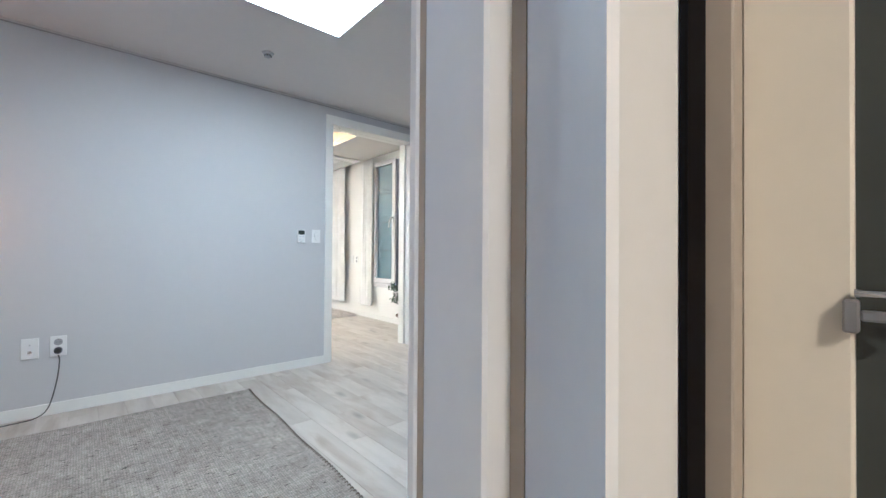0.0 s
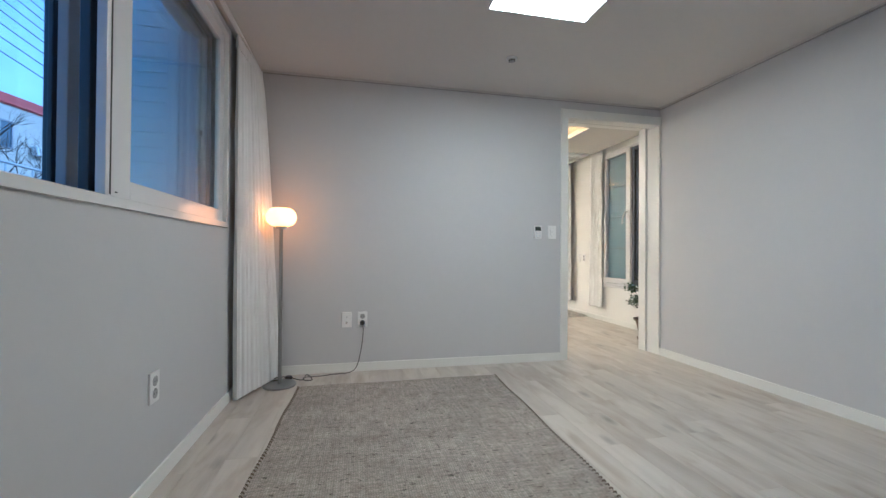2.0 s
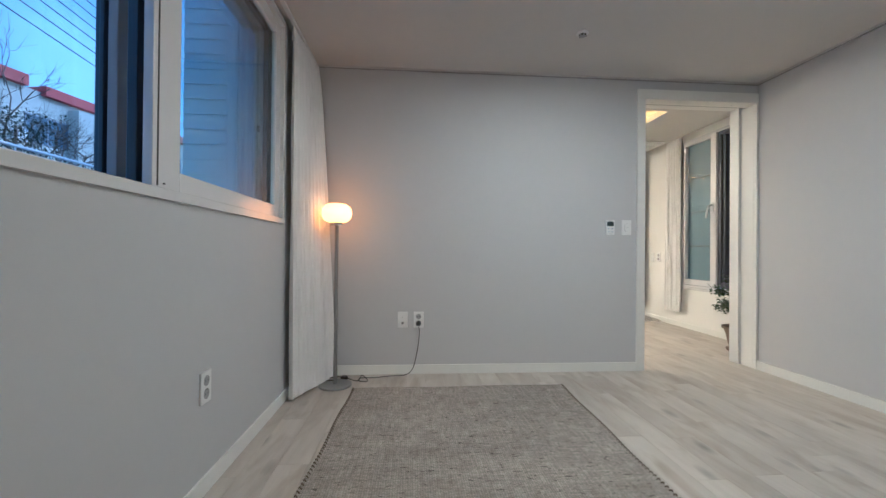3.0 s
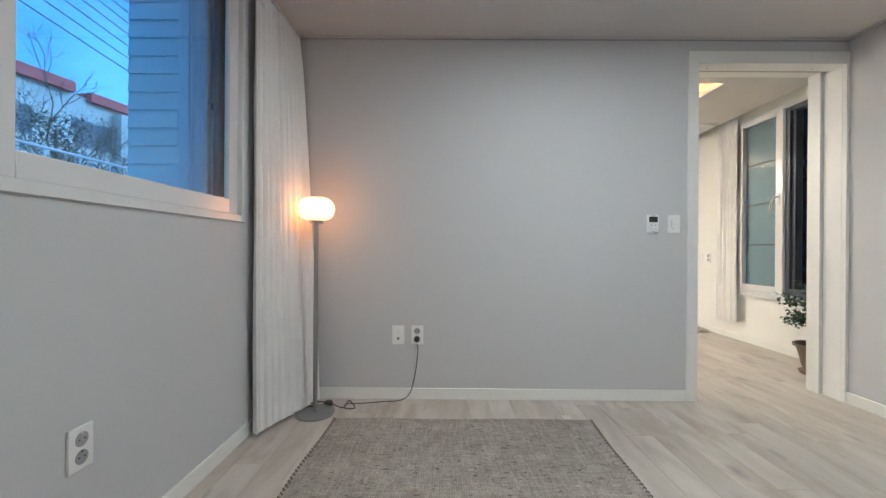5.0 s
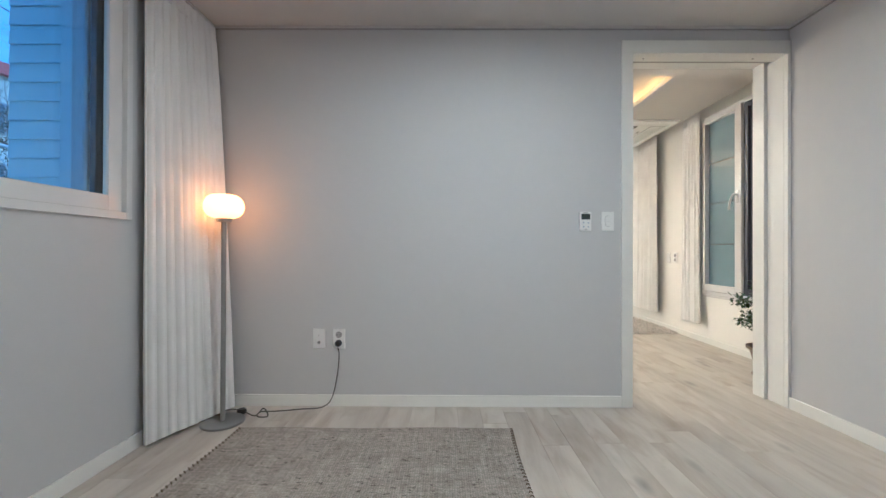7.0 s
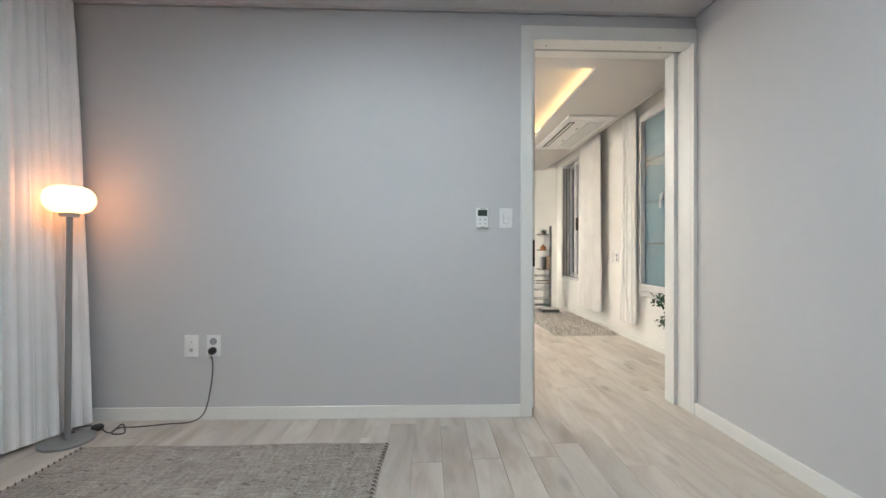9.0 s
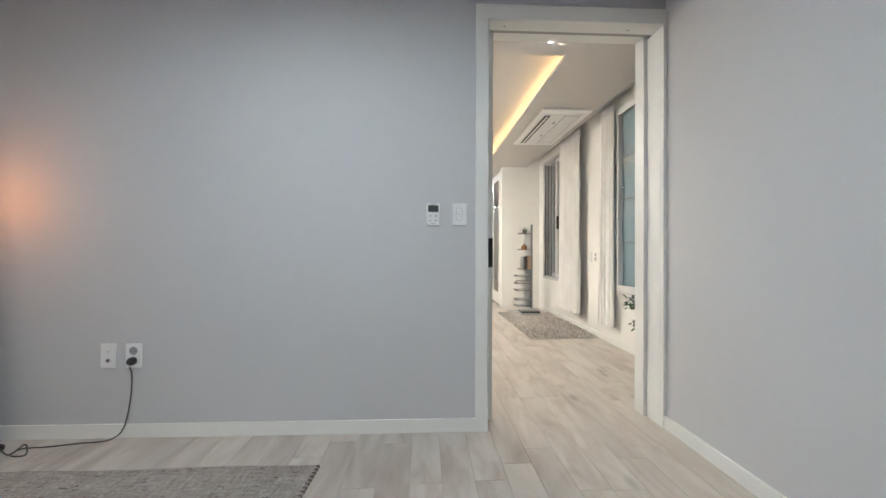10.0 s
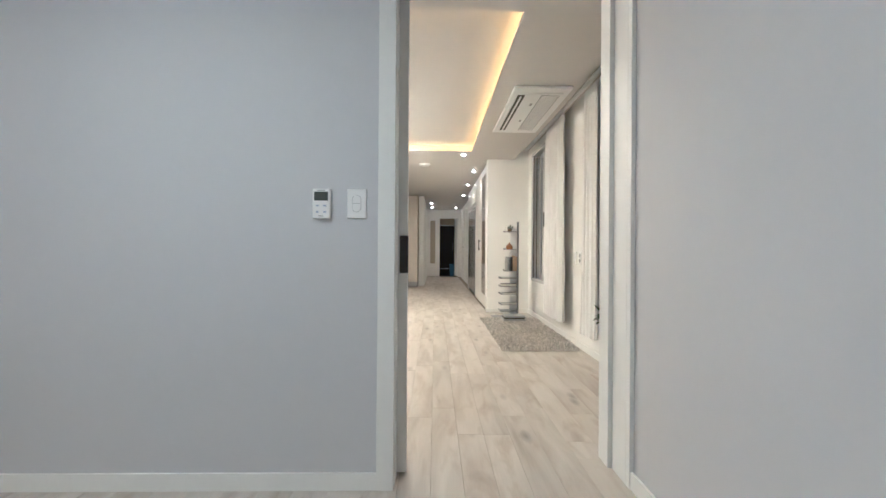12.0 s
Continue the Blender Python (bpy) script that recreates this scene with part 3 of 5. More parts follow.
part("caption", boxes(face_box("north", 1.872, 1.892, 0.0175, 0.0183, 1.052, 1.055)), M_SOCKET, TH)
SW = base("light_switch", (2.0155, NORTH, 1.1), "white light switch with an oval rocker", "light switch")
part("plate", boxes(face_box("north", 1.978, 2.053, 0, 0.009, 1.046, 1.159), bevel=0.003), M_PLASTIC, SW)
def oval(u, z, w, h, d0, d1, n=16):
    bm = bmesh.new()
    out = []
    for s, zc in ((1, z + h / 2 - w / 2), (-1, z - h / 2 + w / 2)):
        for k in range(n + 1):
            a = math.pi * k / n + (0 if s > 0 else math.pi)
            out.append((u + w / 2 * math.cos(a), zc + w / 2 * math.sin(a)))
    fr = [bm.verts.new((x, NORTH - d1, zz)) for x, zz in out]
    bk = [bm.verts.new((x, NORTH - d0, zz)) for x, zz in out]
    bm.faces.new(fr)
    for i in range(len(out)):
        j = (i + 1) % len(out)
        bm.faces.new((fr[i], fr[j], bk[j], bk[i]))
    return bm
part("rocker_rim", oval(2.0155, 1.1025, 0.034, 0.066, 0.008, 0.0096), M_SOCKET, SW, "thin grey rim")
part("rocker", oval(2.0155, 1.1025, 0.031, 0.063, 0.008, 0.0125), M_PLASTIC, SW)
part("rocker_gap", boxes(face_box("north", 2.001, 2.030, 0.0124, 0.0128, 1.1019, 1.1031)), M_SOCKET, SW)

# ---- floor lamp with its lead ----
LX, LY = -0.135, 3.722
FL = base("floor_lamp", (LX, LY, 0), "grey metal floor lamp with a glowing opal glass shade", "floor lamp")
part("base_plate", lathe([(0.0, 0.0), (0.107, 0.0), (0.109, 0.003), (0.109, 0.010), (0.106, 0.013), (0.0, 0.014)], (LX, LY, 0), 56), M_POLE, FL, smooth=True)
part("pole", lathe([(0.0, 0.014), (0.0125, 0.014), (0.0125, 1.075), (0.0, 1.075)], (LX, LY, 0), 28), M_POLE, FL, smooth=True)
part("holder", lathe([(0.0, 1.075), (0.034, 1.075), (0.040, 1.084), (0.040, 1.094), (0.0, 1.094)], (LX, LY, 0), 32), M_CHROME, FL, "bright metal shade holder", smooth=True)
prof = [(0.0, 1.094), (0.045, 1.094)] + [(0.046 + 0.053 * math.cos(a), 1.158 + 0.062 * math.sin(a)) for a in [-1.45 + 2.95 * k / 18 for k in range(19)]] + [(0.0, 1.2225)]
part("shade", lathe(prof, (LX, LY, 0), 48), M_SHADE, FL, "oblate opal glass shade, lit warm", smooth=True)
M_CORD = mat("grey_cord", (0.075, 0.075, 0.075), 0.6, vary=0.1, scale=60)
LD = base("power_lead", (0.3, 3.93, 0), "dark grey power lead from the floor lamp to the socket", "power lead")
part("cable", tube(smooth_path([(LX - 0.02, LY + 0.06, 0.018), (-0.235, 3.80, 0.012), (-0.17, 3.845, 0.02), (-0.095, 3.845, 0.018), (0.0, 3.80, 0.006), (0.028, 3.845, 0.03), (0.072, 3.80, 0.005), (0.02, 3.79, 0.006), (0.015, 3.84, 0.012), (0.10, 3.87, 0.005), (0.22, 3.90, 0.005), (0.33, 3.925, 0.006), (0.385, 3.945, 0.05), (0.418, 3.945, 0.19), (0.43, 3.937, 0.31), (0.425, 3.93, 0.352)], 12), 0.0032, 8), M_CORD, LD, smooth=True)
part("dimmer", lathe([(0.0, 0.0), (0.020, 0.0), (0.026, 0.006), (0.026, 0.018), (0.019, 0.026), (0.0, 0.027)], (-0.095, 3.845, 0.001), 20), M_BLACK, LD, "black inline dimmer", smooth=True)
pl = lathe([(0.0, 0.0), (0.018, 0.0), (0.019, 0.018), (0.012, 0.030), (0.0, 0.032)], (0, 0, 0), 20)
bmesh.ops.transform(pl, matrix=pose(0.423, NORTH - 0.0104, 0.376, 90, 0, 0), verts=list(pl.verts))
part("plug", pl, M_BLACK, LD, "black round plug", smooth=True)


# ---- curtains ----
def cloth_mat(name, colour):
    m = bpy.data.materials.new(name)
    m.use_nodes = True
    t = m.node_tree
    b = t.nodes["Principled BSDF"]
    b.inputs["Roughness"].default_value = 0.9
    tr = t.nodes.new("ShaderNodeBsdfTranslucent")
    mx = t.nodes.new("ShaderNodeMixShader")
    mx.inputs[0].default_value = 0.15
    tc = t.nodes.new("ShaderNodeTexCoord")
    n = t.nodes.new("ShaderNodeTexNoise")
    n.inputs["Scale"].default_value, n.inputs["Detail"].default_value = 260, 3
    big = t.nodes.new("ShaderNodeTexNoise")
    big.inputs["Scale"].default_value = 5
    t.links.new(tc.outputs["Object"], n.inputs["Vector"])
    t.links.new(tc.outputs["Object"], big.inputs["Vector"])
    ad = t.nodes.new("ShaderNodeMath")
    ad.operation = "ADD"
    t.links.new(n.outputs["Fac"], ad.inputs[0])
    t.links.new(big.outputs["Fac"], ad.inputs[1])
    rg = t.nodes.new("ShaderNodeMapRange")
    rg.inputs["From Min"].default_value, rg.inputs["From Max"].default_value = 0.6, 1.4
    rg.inputs["To Min"].default_value, rg.inputs["To Max"].default_value = 0.9, 1.06
    t.links.new(ad.outputs[0], rg.inputs["Value"])
    hs = t.nodes.new("ShaderNodeHueSaturation")
    hs.inputs["Color"].default_value = (*colour, 1)
    t.links.new(rg.outputs["Result"], hs.inputs["Value"])
    t.links.new(hs.outputs["Color"], b.inputs["Base Color"])
    t.links.new(hs.outputs["Color"], tr.inputs["Color"])
    bp = t.nodes.new("ShaderNodeBump")
    bp.inputs["Strength"].default_value, bp.inputs["Distance"].default_value = 0.3, 0.001
    t.links.new(n.outputs["Fac"], bp.inputs["Height"])
    t.links.new(bp.outputs["Normal"], b.inputs["Normal"])
    t.links.new(b.outputs["BSDF"], mx.inputs[1])
    t.links.new(tr.outputs["BSDF"], mx.inputs[2])
    t.links.new(mx.outputs[0], t.nodes["Material Output"].inputs["Surface"])
    return m


M_CLOTH = cloth_mat("sheer_curtain", (0.95, 0.945, 0.93))


def drape(top, bottom, z_top, z_low, folds, deep, seed, thick=0.0025, hem=0.012, facing=1):
    """A hanging cloth between a line at the top and a line at the bottom, in uneven folds, with thickness."""
    rng = random.Random(seed)
    cols, rows = folds * 14, 34
    shift = [rng.uniform(-0.35, 0.35) for _ in range(folds + 2)]
    size = [rng.uniform(0.45, 1.25) for _ in range(folds + 2)]
    bm = bmesh.new()
    layers = []
    for layer in (0, 1):
        grid = []
        for r in range(rows + 1):
            v = r / rows
            line = []
            for c in range(cols + 1):
                u = c / cols
                a = Vector(top[0]).lerp(Vector(top[1]), u)
                b = Vector(bottom[0]).lerp(Vector(bottom[1]), u)
                p = a.lerp(b, v ** 0.8)
                along = (b - a) * 0 + (Vector(bottom[1]) - Vector(bottom[0])).normalized()
                out = Vector((along.y, -along.x))
                f = u * folds
                k = min(int(f), folds)
                w = size[k] * (1 - (f - k)) + size[k + 1] * (f - k)
                s = shift[k] * (1 - (f - k)) + shift[k + 1] * (f - k)
                amp = deep * w * (0.55 + 0.45 * v) * (1 if v > 0.06 else 0.6 + 6 * v)
                ph = math.pi * (f + 0.5) + s * 2 * v + 0.3 * math.sin(3 * v + s * 9)
                wave = (1.1 - 2.2 * abs(math.sin(ph)) ** 0.6) * facing
                wave += 0.22 * math.sin(4 * math.pi * f + 2.5 * v + seed)
                q = p + out * (amp * wave + (thick if layer else 0)) + along * (0.25 * amp * math.cos(2 * math.pi * f + s))
                z = z_top + (z_low - z_top) * v
                if r == rows:
                    z += hem * (wave * 0.5 + rng.uniform(-0.2, 0.2))
                line.append(bm.verts.new((q.x, q.y, z)))
            grid.append(line)
        layers.append(grid)
    for grid in layers:
        for r in range(rows):
            for c in range(cols):
                bm.faces.new((grid[r][c], grid[r][c + 1], grid[r + 1][c + 1], grid[r + 1][c]))
    a, b = layers
    rim = [(0, c) for c in range(cols + 1)] + [(r, cols) for r in range(1, rows + 1)] + [(rows, c) for c in range(cols - 1, -1, -1)] + [(r, 0) for r in range(rows - 1, 0, -1)]
    for (r0, c0), (r1, c1) in zip(rim, rim[1:] + rim[:1]):
        bm.faces.new((a[r0][c0], a[r1][c1], b[r1][c1], b[r0][c0]))
    return bm


def curtain(name, label, top, bottom, z_top, z_low, folds, deep, seed, rail, facing=1):
    mid = (Vector(bottom[0]) + Vector(bottom[1])) / 2
    ob = base(name, (mid.x, mid.y, z_low), label, "curtain", "white sheer curtains")
    part("cloth", drape(top, bottom, z_top, z_low, folds, deep, seed, facing=facing), M_CLOTH, ob, smooth=True)
    part("heading_tape", drape(top, top, z_top + 0.004, z_top - 0.075, folds, deep * 0.62, seed, thick=0.006, hem=0.0, facing=facing), M_CLOTH, ob, "gathered heading tape", smooth=True)
    part("curtain_rail", boxes(rail, bevel=0.002, segments=1), M_PLASTIC, ob, "slim white ceiling rail")
    for k in range(folds):
        u = (k + 0.5) / folds
        p = Vector(top[0]).lerp(Vector(top[1]), u)
        part("hook", tube([(p.x, p.y, rail[4] + 0.004), (p.x, p.y, z_top - 0.02)], 0.0022, 6), M_PLASTIC, ob)
    return ob


curtain("curtain", "white sheer bedroom curtain drawn aside, brushing the floor", ((-0.349, 3.412), (-0.325, 3.935)), ((-0.349, 3.425), (-0.18, 3.90)), 2.235, 0.014, 10, 0.020, 3, (-0.35, -0.325, 1.2, 3.95, 2.246, CEIL), -1)
curtain("curtain", "white sheer curtain panel hanging short of the floor", ((3.634, 5.645), (3.634, 5.93)), ((3.634, 5.645), (3.634, 5.945)), 2.315, 0.20, 6, 0.030, 7, (3.622, 3.646, 4.3, 8.3, 2.385, 2.4))
curtain("curtain", "white sheer curtain panel beside the far window", ((3.614, 6.43), (3.614, 7.06)), ((3.614, 6.42), (3.614, 7.09)), 2.315, 0.20, 10, 0.030, 11, (3.65, 3.67, 4.3, 8.3, 2.385, 2.4))

# ---- woven rug ----
def weave_mat():
    m = bpy.data.materials.new("woven_wool")
    m.use_nodes = True
    t = m.node_tree
    b = t.nodes["Principled BSDF"]
    b.inputs["Roughness"].default_value, b.inputs["Specular IOR Level"].default_value = 0.95, 0.15
    tc = t.nodes.new("ShaderNodeTexCoord")
    def tex(kind, scale, stretch, detail=4):
        mp = t.nodes.new("ShaderNodeMapping")
        mp.inputs["Scale"].default_value = stretch
        t.links.new(tc.outputs["Object"], mp.inputs["Vector"])
        n = t.nodes.new(kind)
        n.inputs["Scale"].default_value = scale
        if kind == "ShaderNodeTexNoise":
            n.inputs["Detail"].default_value = detail
        t.links.new(mp.outputs["Vector"], n.inputs["Vector"])
        return n
    knot = tex("ShaderNodeTexVoronoi", 105, (1.0, 1.5, 1))
    knot.inputs["Randomness"].default_value = 0.35
    thread = tex("ShaderNodeTexNoise", 12, (1.0, 7.0, 1), 6)
    across = tex("ShaderNodeTexNoise", 10, (7.0, 1.0, 1), 5)
    fleck = tex("ShaderNodeTexNoise", 46, (0.7, 1.6, 1), 2)
    tone = tex("ShaderNodeTexNoise", 2.2, (0.6, 2.0, 1), 3)
    ramp = t.nodes.new("ShaderNodeValToRGB")
    e = ramp.color_ramp.elements
    e[0].position, e[0].color = 0.05, (0.53, 0.482, 0.425, 1)
    e[1].position, e[1].color = 0.78, (0.25, 0.222, 0.19, 1)
    t.links.new(knot.outputs["Distance"], ramp.inputs["Fac"])
    def rng(src, f0, f1, t0, t1):
        r = t.nodes.new("ShaderNodeMapRange")
        for k, v in (("From Min", f0), ("From Max", f1), ("To Min", t0), ("To Max", t1)):
            r.inputs[k].default_value = v
        t.links.new(src, r.inputs["Value"])
        return r.outputs["Result"]
    def mul(a, c):
        k = t.nodes.new("ShaderNodeMath")
        k.operation = "MULTIPLY"
        t.links.new(a, k.inputs[0])
        t.links.new(c, k.inputs[1])
        return k.outputs[0]
    v = mul(rng(thread.outputs["Fac"], 0.3, 0.7, 0.82, 1.16), rng(fleck.outputs["Fac"], 0.63, 0.72, 1.0, 0.4))
    v = mul(v, rng(tone.outputs["Fac"], 0.3, 0.7, 0.88, 1.12))
    v = mul(v, rng(across.outputs["Fac"], 0.3, 0.7, 0.84, 1.14))
    hs = t.nodes.new("ShaderNodeHueSaturation")
    t.links.new(ramp.outputs["Color"], hs.inputs["Color"])
    t.links.new(v, hs.inputs["Value"])
    t.links.new(hs.outputs["Color"], b.inputs["Base Color"])
    bp = t.nodes.new("ShaderNodeBump")
    bp.invert = True
    bp.inputs["Strength"].default_value, bp.inputs["Distance"].default_value = 0.8, 0.004
    t.links.new(knot.outputs["Distance"], bp.inputs["Height"])
    t.links.new(bp.outputs["Normal"], b.inputs["Normal"])
    return m


M_WEAVE = weave_mat()
M_STITCH = mat("dark_yarn", (0.15, 0.12, 0.09), 0.9, vary=0.25, scale=40)
def rug_point(u, v):
    """Plan of the rug: u across, v from its far hem towards the doorway."""
    x = -0.008 + 1.402 * u - 0.055 * v
    y = 3.648 + 0.012 * u - 2.0 * v
    return x + 0.004 * math.sin(19 * v + 2 * u), y + 0.005 * math.sin(11 * u)
RG = base("rug", (0.68, 2.65, 0), "flat-woven grey beige wool rug with dark stitched edges", "rug")
bm = bmesh.new()
nu, nv = 60, 90
upper = [[bm.verts.new((*rug_point(i / nu, j / nv), 0.008 + 0.0018 * noise.noise(Vector((i * 0.35, j * 0.3, 2.0))))) for i in range(nu + 1)] for j in range(nv + 1)]
lower = [[bm.verts.new((*rug_point(i / nu, j / nv), 0.001)) if i in (0, nu) or j in (0, nv) else None for i in range(nu + 1)] for j in range(nv + 1)]
for j in range(nv):
    for i in range(nu):
        bm.faces.new((upper[j][i], upper[j + 1][i], upper[j + 1][i + 1], upper[j][i + 1]))
rim = [(0, i) for i in range(nu + 1)] + [(j, nu) for j in range(1, nv + 1)] + [(nv, i) for i in range(nu - 1, -1, -1)] + [(j, 0) for j in range(nv - 1, 0, -1)]
for (j0, i0), (j1, i1) in zip(rim, rim[1:] + rim[:1]):
    bm.faces.new((upper[j0][i0], upper[j1][i1], lower[j1][i1], lower[j0][i0]))
part("weave", bm, M_WEAVE, RG, smooth=True)
def stitches(u):
    bm = bmesh.new()
    rng = random.Random(int(u * 10) + 4)
    n = 78
    for k in range(n):
        v = (k + 0.5) / n
        x, y = rug_point(u, v)
        x += -0.003 if u else 0.007
        r = 0.0030
        a = 0.45 if u else -0.45
        pts = [Vector((x + dx, y + dx * a + dy, z)) for dx, dy, z in ((-0.008, 0.004, 0.004), (-0.004, 0.002, 0.012), (0.004, -0.002, 0.012), (0.008, -0.004, 0.004))]
        sub = tube(pts, [r * 0.6, r, r, r * 0.6], 6)
        me = bpy.data.meshes.new("stitch")
        sub.to_mesh(me)
        sub.free()
        bm.from_mesh(me)
        bpy.data.meshes.remove(me)
    return bm
for u in (0.0, 1.0):
    tagged(part("edge_stitching", stitches(u), M_STITCH, RG, "dark overcast yarn stitching"), kind="stuff")


# ---- living room: lights ----
CS = base("cove_light", (CX1, 6.2, LCEIL), "warm LED strip hidden in the ceiling tray", "cove light")
LZ = LCEIL + LIP
for x0, x1, y0, y1 in ((CX1 + 0.035, CX1 + 0.05, CY0, CY1), (CX0 - 0.05, CX0 - 0.035, CY0, CY1), (CX0, CX1, CY1 + 0.035, CY1 + 0.05), (CX0, CX1, CY0 - 0.05, CY0 - 0.035)):
    part("led_strip", boxes((x0, x1, y0, y1, LZ, LZ + 0.008)), M_COVE, CS)


def downlight(x, y):
    ob = base("downlight", (x, y, LCEIL), "small round recessed downlight, lit warm white", "downlight", "hall and living room downlights")
    part("bezel", lathe([(0.025, 0.0), (0.046, 0.0), (0.045, -0.003), (0.032, -0.004), (0.025, -0.001)], (x, y, LCEIL), 28), M_PLASTIC, ob, smooth=True)
    part("lens", lathe([(0.0, -0.016), (0.010, -0.0145), (0.018, -0.010), (0.024, -0.003), (0.0, -0.001)], (x, y, LCEIL), 24), M_SPOT, ob, "glowing lens")
    lamp = new("downlight_lamp", bpy.data.lights.new("downlight_lamp", "SPOT"))
    lamp.data.energy, lamp.data.color = SPOT_WATTS, (1.0, 0.645, 0.28)
    lamp.data.spot_size, lamp.data.spot_blend, lamp.data.shadow_soft_size = radians(104), 0.6, 0.03
    lamp.location = (x, y, LCEIL - 0.03)
    return ob


for x, y in ((2.64, 4.45), (1.2, 4.45), (2.71, 8.07), (1.2, 8.07), (2.97, 9.25), (2.98, 10.7), (3.0, 12.3), (2.98, 15.3), (2.2, 14.1), (2.2, 15.3), (1.3, 10.2)):
    downlight(x, y)
# pendants out of view, added to brighten the living room walls
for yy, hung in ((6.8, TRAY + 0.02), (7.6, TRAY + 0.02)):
    LN = base("added_linear_lamp", (1.1, yy, hung), "slim linear pendant lamp hung on two rods, added out of view, lit", "pendant lamp", "linear pendant lamps")
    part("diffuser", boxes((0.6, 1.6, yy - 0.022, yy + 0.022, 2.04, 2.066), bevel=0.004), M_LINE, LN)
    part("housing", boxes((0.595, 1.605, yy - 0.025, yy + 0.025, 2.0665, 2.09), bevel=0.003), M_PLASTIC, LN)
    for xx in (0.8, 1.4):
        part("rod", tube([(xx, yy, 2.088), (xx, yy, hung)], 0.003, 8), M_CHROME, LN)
DT2 = base("fire_detector", (2.14, 8.74, LCEIL), "flat round white fire detector on the ceiling", "fire detector")
part("body", lathe([(0.0, 0.0), (0.09, 0.0), (0.09, -0.012), (0.07, -0.022), (0.0, -0.024)], (2.14, 8.74, LCEIL), 32), M_PLASTIC, DT2, smooth=True)

# ---- ceiling air conditioner ----
AX0, AX1, AY0, AY1 = 2.955, 3.44, 5.66, 6.91
AC = base("air_conditioner", ((AX0 + AX1) / 2, (AY0 + AY1) / 2, LCEIL), "white one-way cassette air conditioner in the ceiling", "air conditioner")
part("fascia", boxes((AX0, AX1, AY0, AY1, LCEIL - 0.022, LCEIL), bevel=0.008), M_PLASTIC, AC)
part("inner_panel", boxes((AX0 + 0.035, AX1 - 0.05, AY0 + 0.10, AY1 - 0.10, LCEIL - 0.030, LCEIL - 0.021), bevel=0.003), M_PLASTIC, AC)
part("outlet", boxes((AX0 + 0.055, AX0 + 0.115, AY0 + 0.13, AY1 - 0.13, LCEIL - 0.0325, LCEIL - 0.0295)), M_BLACK, AC, "dark air outlet slot")
part("vane", boxes((AX0 + 0.076, AX0 + 0.092, AY0 + 0.15, AY1 - 0.13, LCEIL - 0.040, LCEIL - 0.0335), bevel=0.002), M_PLASTIC, AC, "white swing vane")
part("intake", boxes((AX0 + 0.255, AX1 - 0.075, AY0 + 0.13, AY1 - 0.13, LCEIL - 0.0315, LCEIL - 0.0295)), M_SOCKET, AC, "grey intake grille")
for k in range(26):
    x = AX0 + 0.262 + k * (AX1 - AX0 - 0.345) / 25
    part("grille_bar", boxes((x - 0.0016, x + 0.0016, AY0 + 0.135, AY1 - 0.135, LCEIL - 0.0345, LCEIL - 0.031)), M_PLASTIC, AC)
for k in range(2):
    yy = AY0 + 0.32 + 0.45 * k
    part("latch", boxes((AX0 + 0.205, AX0 + 0.225, yy, yy + 0.06, LCEIL - 0.0325, LCEIL - 0.0295)), M_SOCKET, AC)

# ---- living room windows ----
M_TEAL = mat("teal_panel", (0.105, 0.175, 0.215), 0.5, vary=0.06, scale=3)
# opaque gloss; the dark outdoors is put into its blue
M_NIGHT = mat("night_blue_pane", (0.006, 0.014, 0.035), 0.06, vary=0.3, scale=3)
W2 = base("window_2", (LEAST, 5.0, 0.5), "white framed living room window with a tinted blind behind glass", "window", kind="structure")
def east_ring(x0, x1, y0, y1, z0, z1, w):
    return ((x0, x1, y0, y0 + w, z0, z1), (x0, x1, y1 - w, y1, z0, z1), (x0, x1, y0 + w, y1 - w, z0, z0 + w), (x0, x1, y0 + w, y1 - w, z1 - w, z1))
part("window_frame", boxes(*east_ring(3.66, 3.80, 4.36, 5.64, 0.505, 2.26, 0.03), bevel=0.003), M_UPVC, W2)
S5 = part("sash", boxes((3.648, 3.69, 5.105, 5.185, 0.54, 2.235), (3.648, 3.69, 5.60, 5.625, 0.54, 2.235), (3.648, 3.69, 5.185, 5.60, 0.54, 0.605), (3.648, 3.69, 5.185, 5.60, 2.19, 2.235), bevel=0.003), M_UPVC, W2)
g = part("pane", boxes((3.668, 3.674, 5.182, 5.603, 0.602, 2.193)), M_GLASS, S5)
g.visible_shadow = False
for z0, z1 in ((0.56, 0.994), (0.998, 1.394), (1.398, 1.794), (1.798, 2.23)):
    part("blind_panel", boxes((3.70, 3.712, 5.11, 5.605, z0 + 0.005, z1 - 0.005), bevel=0.002, segments=1), M_TEAL, W2, "teal tinted panel behind the glass")
part("blind_backing", boxes((3.713, 3.72, 5.11, 5.605, 0.545, 2.24)), M_BLACK, W2)
part("handle_plate", boxes((3.640, 3.649, 5.132, 5.162, 1.36, 1.47), bevel=0.003), M_CHROME, W2, "metal handle plate")
part("handle", tube(smooth_path([(3.642, 5.147, 1.435), (3.612, 5.148, 1.435), (3.598, 5.155, 1.41), (3.596, 5.175, 1.36), (3.598, 5.185, 1.30)], 6), [0.009] * 25, 10), M_CHROME, W2, "curved metal lever handle", smooth=True)
